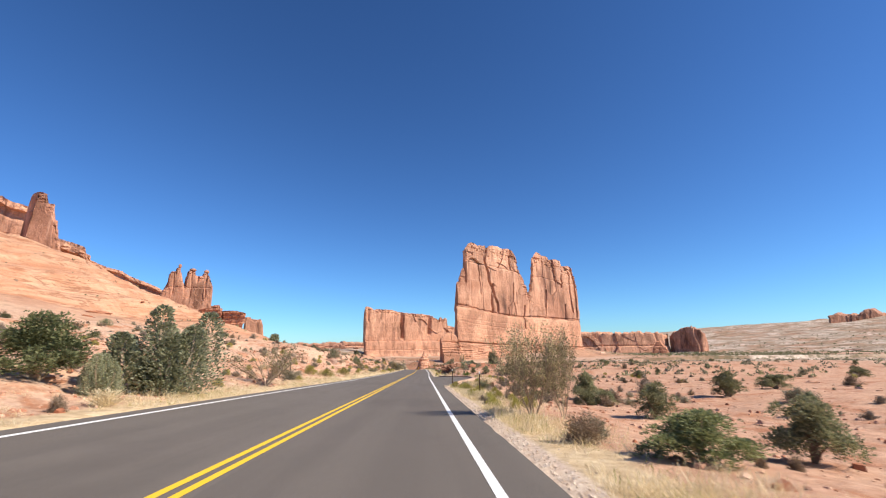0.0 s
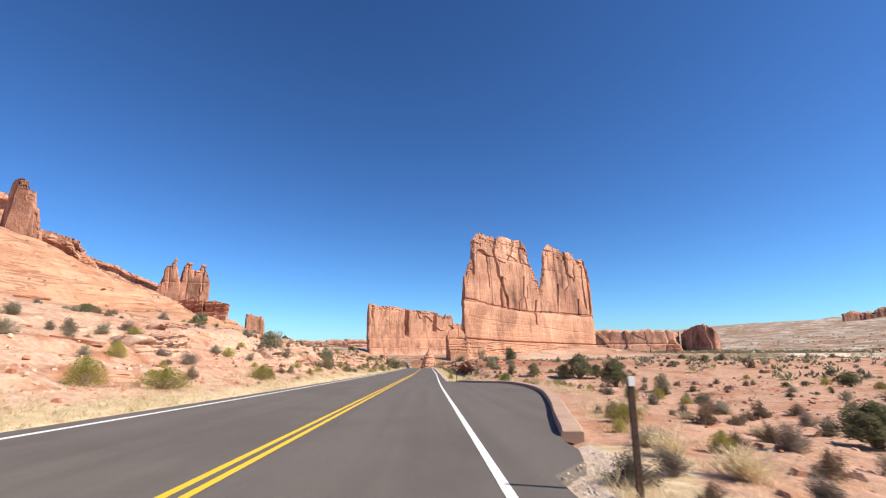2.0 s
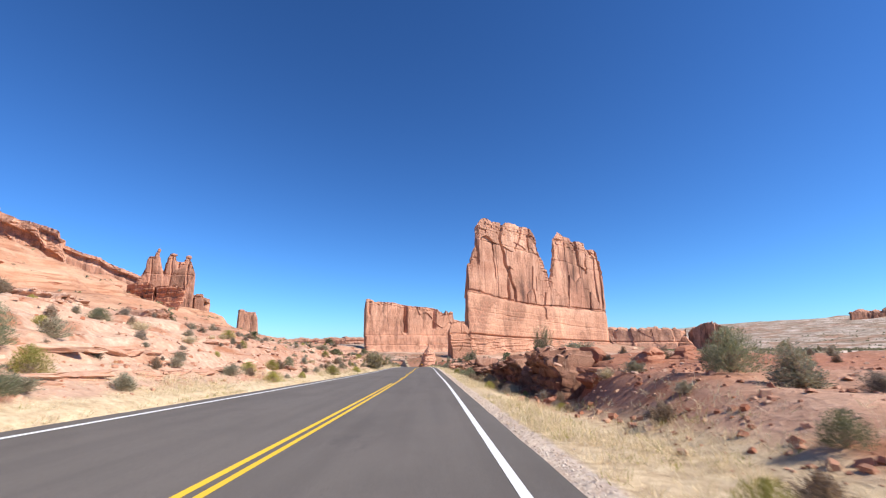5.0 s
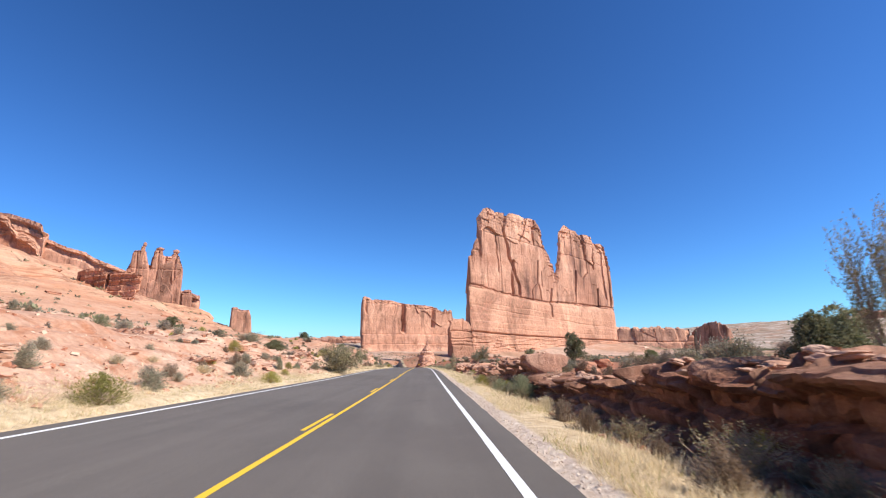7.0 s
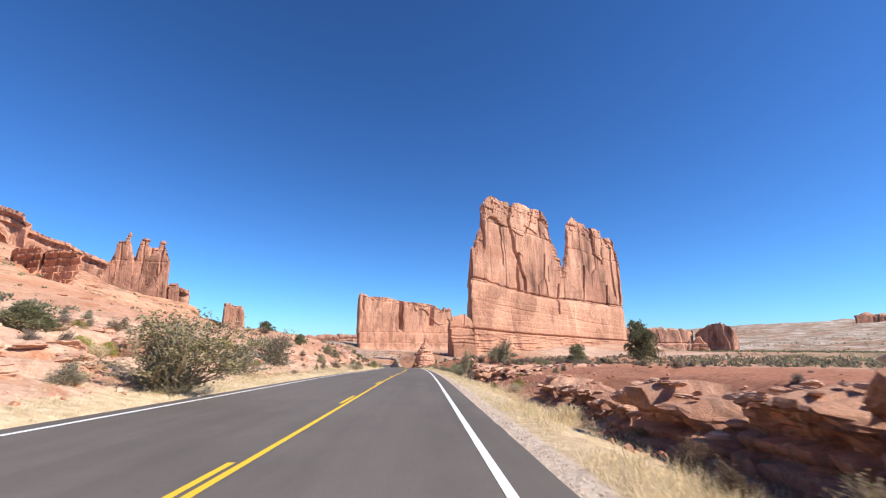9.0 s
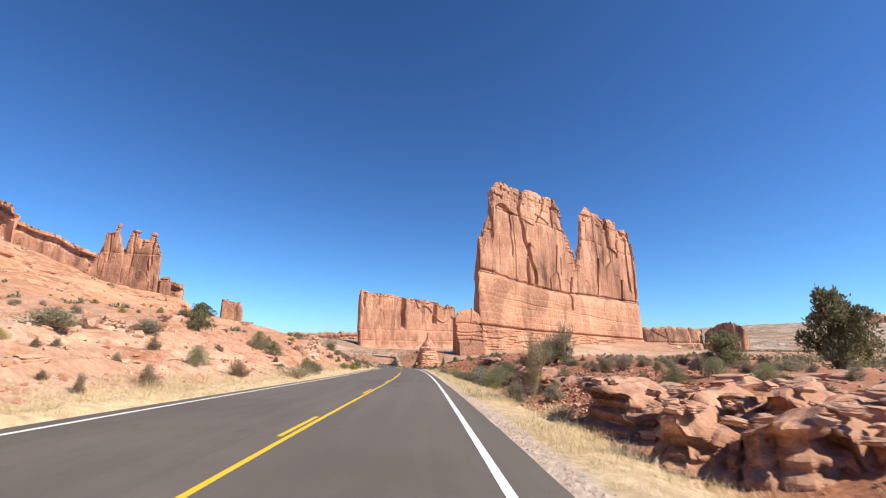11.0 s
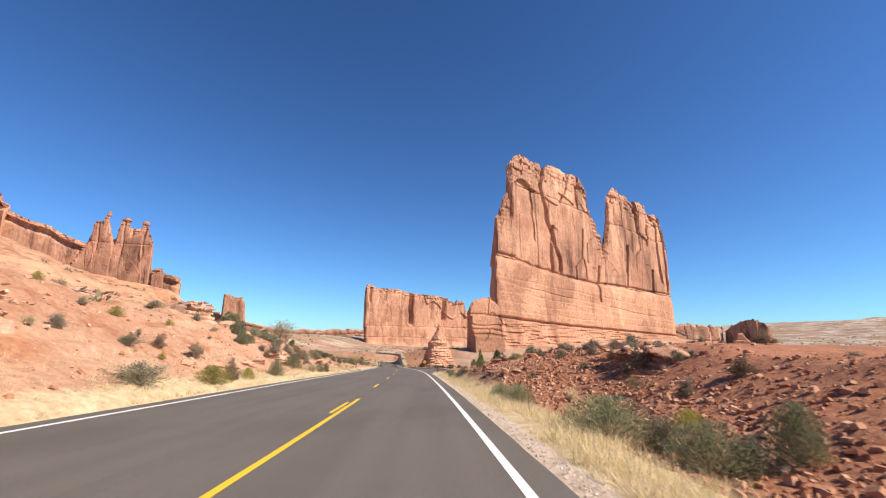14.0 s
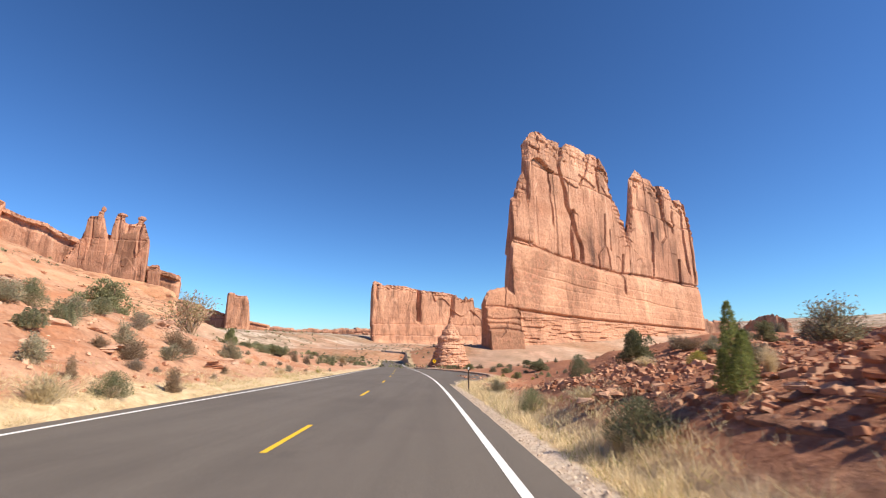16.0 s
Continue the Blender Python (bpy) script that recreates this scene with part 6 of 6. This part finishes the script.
def sow(count, u_lo, u_hi, y_lo, y_hi, kinds, size):
    made = tries = 0
    while made < count and tries < count * 20:
        tries += 1
        y = pr.uniform(y_lo, y_hi)
        side = LEFT_EDGE if u_lo < 0 else pave_edge(y)
        x = road_x(min(y, 556)) + side + u_lo + (u_hi - u_lo) * pr.random() ** 1.4
        if noise.noise((x * 0.06, y * 0.06, 9.0)) + pr.uniform(-0.4, 0.4) < -0.1 or not free(x, y, 0.6):
            continue
        h = size * pr.uniform(0.5, 1.35)
        plant(pr.choice(kinds), x, y, h, h * pr.uniform(1.2, 2.1))
        made += 1


plant_all("sage", ((11.4, 137.0, 1.45, 2.5), (12.8, 138.5, 1.05, 1.84), (11.7, 140.2, 1.05, 1.71)))
for n, spot in enumerate(((5.5, 251.7, 1.33, 3.07), (6.6, 250.9, 0.99, 1.69), (6.3, 248.6, 1.15, 2.03), (7.1, 248.5, 1, 1.41), (8.0, 248.4, 1.29, 1.38))):
    plant(("rabbit", "sage")[n % 2], *spot)
plant_all("rabbit", ((7.2, 238.6, 1.65, 3.16), (5.1, 241.4, 0.79, 1.71), (5.6, 243.4, 0.72, 1.98), (6.1, 239.8, 1.05, 1.84)))
plant_all("leafy", ((11.6, 127.6, 1.45, 2.37), (12.9, 126.2, 1.58, 2.63)))
plant_all("rabbit", ((6.2, 147.2, 1.5, 1.8), (5.6, 150.6, 0.9, 1.4)))
plant_all("brown", ((4.9, 128.2, 0.99, 1.19), (5.8, 121.3, 0.92, 1.32), (5.3, 134.6, 0.79, 1.19)))
sow(22, 2.75, 5.5, 105, 160, ("brown", "yellow", "straw", "black"), 0.62)
for n, spot in enumerate(((12.6, 35.6, 2.11, 2.52), (7.2, 33.7, 1.24, 1.65), (20.8, 42.6, 1.67, 2.13), (11.0, 30.5, 1.21, 1.82), (6.8, 28.5, 0.78, 1.15), (19.2, 38.6, 1.48, 1.73), (7.9, 31.4, 0.67, 1.01), (10.4, 31.1, 0.74, 0.99))):
    plant(("juniper", "sage", "black")[n % 3], *spot)
sow(70, 4.38, 32.5, 17, 78, ("shad", "black", "brown", "brown"), 0.62)
sow(30, 8.25, 15, 107, 160, ("shad", "black", "sage", "brown"), 0.94)
sow(18, -4.38, -11.88, 278, 308, ("sage", "black", "salt", "brown"), 1.31)
sow(22, 8.75, 27.5, 249, 318, ("sage", "black", "brown"), 1)
sow(120, -1.75, -10, 8, 333, ("shad", "black", "yellow", "brown", "straw"), 0.53)
sow(190, -3.12, -32.5, 8, 333, ("shad", "sage", "black", "brown", "rabbit", "yellow"), 0.69)
sow(110, -20, -75, 23, 348, ("shad", "black", "brown", "juniper", "rabbit"), 1)
sow(130, 3.75, 50, 5, 104, ("shad", "black", "brown", "brown", "yellow", "juniper"), 0.53)
sow(170, 7.5, 56.25, 101, 338, ("sage", "shad", "black", "brown", "rabbit"), 0.75)
sow(60, 3, 8.12, 87, 338, ("yellow", "rabbit", "sage", "straw"), 0.56)
sow(70, 37.5, 137.5, 23, 208, ("sage", "brown", "juniper", "black"), 1)
sow(70, -3.75, -75, 333, 548, ("sage", "rabbit", "brown", "juniper"), 1.5)
sow(60, -3.75, -17.5, 328, 428, ("sage", "rabbit", "brown", "juniper"), 1.12)
sow(50, 5, 50, 328, 428, ("sage", "rabbit", "brown", "juniper"), 1.12)
sow(90, -3.5, -15, 60, 200, ("shad", "sage", "black", "brown", "yellow"), 0.8)
sow(60, 4.5, 28, 208, 246, ("sage", "shad", "black", "rabbit"), 0.85)
sow(26, 1.6, 6.5, 37, 54, ("straw", "yellow", "brown", "black"), 0.5)
sow(30, 1.1, 3.2, 19, 46, ("yellow", "yellow", "straw", "black"), 0.5)
sow(90, -6, -42, 20, 120, ("shad", "black", "brown", "sage"), 0.9)
sow(16, 7.2, 13, 128, 146, ("sage", "shad", "black"), 1.0)
plant_all("bare", ((6.3, 157.6, 1.2, 1.6), (5.9, 160.0, 1.0, 1.3), (7.0, 155.6, 0.9, 1.0), (6.0, 129.6, 1.1, 1.5), (6.4, 126.6, 0.9, 1.3), (5.8, 133.0, 0.8, 1.2)))
plant_all("brown", ((5.6, 156.4, 0.8, 1.2), (5.3, 162.0, 0.7, 1.1), (5.7, 124.2, 0.7, 1.0), (5.2, 136.6, 0.8, 1.2), (6.2, 164.6, 0.8, 1.3)))
plant_all("juniper", ((11.9, 134.2, 1.9, 2.3), (13.2, 134.9, 1.9, 2.2), (14.6, 130.2, 1.8, 2.0)))
plant_all("sage", ((11.6, 158.2, 1.4, 2.6), (12.8, 159.8, 1.5, 2.4), (10.4, 131.0, 0.9, 2.0), (11.0, 136.0, 1.0, 2.2)))


def dead_stump(x, y, high):
    """A split grey snag of a dead juniper."""
    st = Leaves()
    rnd = random.Random(4)
    for dx, dy, top, r in ((0.0, 0.0, 1.0, 0.11), (0.16, 0.05, 0.88, 0.07), (-0.1, 0.1, 0.45, 0.06)):
        p, d = Vector((0, 0, -0.1)), Vector((dx * 0.5, dy * 0.5, 1)).normalized()
        n = 6
        for i in range(n):
            q = p + d * (high * top / n)
            st.stem(p, q, r * (1 - 0.1 * i), r * (1 - 0.1 * (i + 1)))
            d = (d + Vector((rnd.uniform(-0.25, 0.25) + dx * 0.5, rnd.uniform(-0.25, 0.25), 0.1))).normalized()
            p = q
        e = Vector((rnd.uniform(-1, 1), rnd.uniform(-1, 1), 0.3)).normalized()
        st.stem(p, p + e * 0.18, r * 0.4, r * 0.15)
    ob = new("dead_tree", st.mesh("dead_tree", M_BARK))
    ob.location = (x, y, land(x, y))
    return tagged(ob, "split grey snag of a dead juniper above the cut bank", "dead tree")


dead_stump(12.3, 140.7, 1.6)
for group in PROTO.values():
    for root in group:
        for o in (*root.children_recursive, root):
            bpy.data.objects.remove(o)


def verge_grass(name, count, seed, where, label, tall=0.34, leaf="straw"):
    """Dry grass along the road, far too many blades to count."""
    rnd = random.Random(seed)
    lf = Leaves()
    made = 0
    while made < count:
        got = where(rnd)
        if got is None:
            continue
        x, y = got
        thick = noise.noise((x * 0.35, y * 0.16, 2.0)) + 0.6 * noise.noise((x * 1.3, y * 0.9, 5.0))
        if thick + rnd.uniform(-0.35, 0.35) < -0.05:
            continue
        made += 1
        z = land(x, y) - 0.01
        size = tall * rnd.uniform(0.4, 1.15) * (1 + 0.7 * max(0.0, thick))
        for _ in range(12):
            d = heading(rnd, 25, 88)
            p = Vector((x + rnd.gauss(0, 0.11), y + rnd.gauss(0, 0.11), z))
            lf.leaf(p, d, size * rnd.uniform(0.4, 1.1), rnd.uniform(0.0025, 0.006), rnd)
    return tagged(new(name, lf.mesh(name, LEAF[leaf])), label, "grass", kind="stuff")


def left_verge(rnd):
    y = rnd.uniform(1, 330)
    return road_x(y) + LEFT_EDGE - 0.45 - abs(rnd.gauss(0.5, 1.5)), y


def right_verge(rnd):
    y = rnd.uniform(1, 325)
    if 44 < y < 84:
        return (road_x(y) + pave_edge(y) + rnd.uniform(1.2, 3.4), y) if rnd.random() < 0.25 else None
    return road_x(y) + pave_edge(y) + 0.65 + abs(rnd.gauss(0.3, 1.2 if y < 45 else 1.7 - 0.8 * step(255, 268, y))), y


verge_grass("verge_grass", 11000, 21, left_verge, "dry straw-coloured grass on the pale verge of the bank")
verge_grass("verge_grass", 15000, 22, right_verge, "dry straw-coloured grass beside the gravel shoulder")
verge_grass("verge_grass", 1800, 23, right_verge, "thin olive grass among the straw of the verge", 0.3, "yellow")
verge_grass("verge_grass", 1300, 24, left_verge, "thin olive grass among the straw of the verge", 0.3, "yellow")


def far_scrub(name, count, seed, mat, label, near=50.0, ratio=20.0, grow=1.0):
    """Low bushes dotted over the plain, seen from afar."""
    rnd = random.Random(seed)
    lf = Leaves()
    made = 0
    while made < count:
        d = near * (ratio ** rnd.random())
        a = rnd.uniform(-0.15 if near < 100 else 0.3, 1.15)
        x, y = d * math.sin(a) + 8, 40 + d * math.cos(a) + rnd.uniform(0, 160)
        u = x - road_x(min(y, 556))
        if rnd.random() < 0.22 and y > 120:
            x, u = -abs(x) * 0.6 - 25, -abs(x)
            if x < hill_foot(y) and rnd.random() < 0.35:
                continue
        if (0 <= u < 30 or -22 < u < 0) and y < 420 or (20 < x < 280 and y > 480 and y < 740):
            continue
        if noise.noise((x * 0.02, y * 0.02, 1.0)) + rnd.uniform(-0.5, 0.5) < -0.1:
            continue
        made += 1
        z = land(x, y)
        s = rnd.uniform(0.5, 1.3) * (1 + 0.0012 * d) * grow
        for _ in range(14):
            e = heading(rnd, 0, 88)
            p = Vector((x + e.x * s * 0.5 * rnd.random(), y + e.y * s * 0.5 * rnd.random(), z + e.z * s * 0.3 * rnd.random()))
            lf.leaf(p, e, s * rnd.uniform(0.35, 0.6), s * rnd.uniform(0.08, 0.16), rnd)
    return tagged(new(name, lf.mesh(name, mat)), label, "scrub", kind="stuff")


far_scrub("far_scrub", 3800, 31, LEAF["sage"], "grey-green scrub dotted over the plain")
far_scrub("far_scrub", 1500, 32, LEAF["juniper"], "dark juniper scrub dotted over the plain")
far_scrub("far_scrub", 4200, 33, LEAF["juniper"], "dark juniper woodland dotted over the far slopes", 450.0, 5.5, 1.7)

# ---------------------------------------------------------------- posts and sign
M_POST = plain("brown_painted_steel", (0.09, 0.055, 0.04), 0.6, 0.3, 20.0, metallic=0.3)
M_REFLECT = plain("white_reflector", (0.82, 0.82, 0.80), 0.35, 0.05, 30.0)
M_SIGN = plain("yellow_sign_sheet", (0.85, 0.50, 0.02), 0.4, 0.06, 8.0)
M_BLACK = plain("black_sign_and_hole_paint", (0.02, 0.02, 0.02), 0.5, 0.1, 8.0)
M_STAKE = plain("rusty_stake", (0.30, 0.14, 0.08), 0.9, 0.3, 20.0)


def part(name, bm, mat, parent, label=""):
    me = bpy.data.meshes.new(name)
    bm.to_mesh(me)
    bm.free()
    me.materials.append(mat)
    ob = new(name, me)
    ob.parent = parent
    if label:
        tagged(ob, label)
    return ob


def block(sx, sy, sz, z=0.0, y=0.0, bevel=0.0):
    bm = bmesh.new()
    bmesh.ops.create_cube(bm, size=1.0)
    for v in bm.verts:
        v.co = Vector((v.co.x * sx, v.co.y * sy + y, v.co.z * sz + z))
    if bevel:
        bmesh.ops.bevel(bm, geom=bm.edges[:], offset=bevel, segments=2, affect="EDGES")
    return bm


def channel(w, d, t, h):
    """A U-shaped steel post standing on the ground."""
    bm = bmesh.new()
    prof = [(-w, -d), (w, -d), (w, d), (w - t, d), (w - t, -d + t), (-w + t, -d + t), (-w + t, d), (-w, d)]
    low = [bm.verts.new((a, b, -0.15)) for a, b in prof]
    top = [bm.verts.new((a, b, h)) for a, b in prof]
    for i in range(8):
        bm.faces.new((low[i], low[(i + 1) % 8], top[(i + 1) % 8], top[i]))
    bm.faces.new(top)
    return bm


def marker_post(x, y, h, lean=0.0, plate=True):
    root = tagged(new("marker_post"), "brown steel roadside marker post with small white reflector", "post", group="marker posts along the road")
    part("post", channel(0.038, 0.03, 0.012, h), M_POST, root)
    # Raised black plates stand in for the darkness inside the bolt holes.
    for k in range(9):
        part("bolt_hole", block(0.014, 0.004, 0.018, h * (0.15 + 0.075 * k), -0.032), M_BLACK, root)
    if plate:
        part("reflector", block(0.085, 0.012, 0.13, h - 0.03, -0.04, 0.003), M_REFLECT, root, "white reflector plate")
    root.matrix_basis = pose(x, y, land(x, y), 0, lean, 0)
    return root


marker_post(4.0, 31.6, 1.38)
marker_post(2.86, 42.0, 1.51)
marker_post(3.35, 83.8, 1.29, 1.5)
marker_post(-12.28, 44.7, 1.78, -0.5, False)
marker_post(1.51, 297.4, 1.32)


def warning_sign(x, y):
    """Yellow diamond on a steel post."""
    root = tagged(new("warning_sign"), "yellow diamond road warning sign on a steel post", "road sign")
    part("post", channel(0.035, 0.03, 0.01, 2.1), M_POST, root)
    bm = block(0.76, 0.012, 0.76, 0.0, 0.0, 0.004)
    bmesh.ops.rotate(bm, verts=bm.verts[:], cent=(0, 0, 0), matrix=Matrix.Rotation(radians(45), 3, "Y"))
    bmesh.ops.translate(bm, verts=bm.verts[:], vec=(0, -0.045, 2.1))
    panel = part("sign_panel", bm, M_SIGN, root, "yellow diamond panel")
    part("symbol_bar", block(0.09, 0.006, 0.42, 2.08, -0.056), M_BLACK, panel)
    part("symbol_bar", block(0.3, 0.006, 0.08, 2.2, -0.056), M_BLACK, panel)
    root.matrix_basis = pose(x, y, land(x, y), 0, 0, 4)
    return root


warning_sign(-1.6, 383.9)
stake = tagged(new("stake"), "thin rusty stake stuck in the verge", "stake")
part("rod", block(0.025, 0.025, 1.35, 0.6), M_STAKE, stake)
stake.matrix_basis = pose(4.2, 255.4, land(4.2, 255.4), 0, -2, 0)
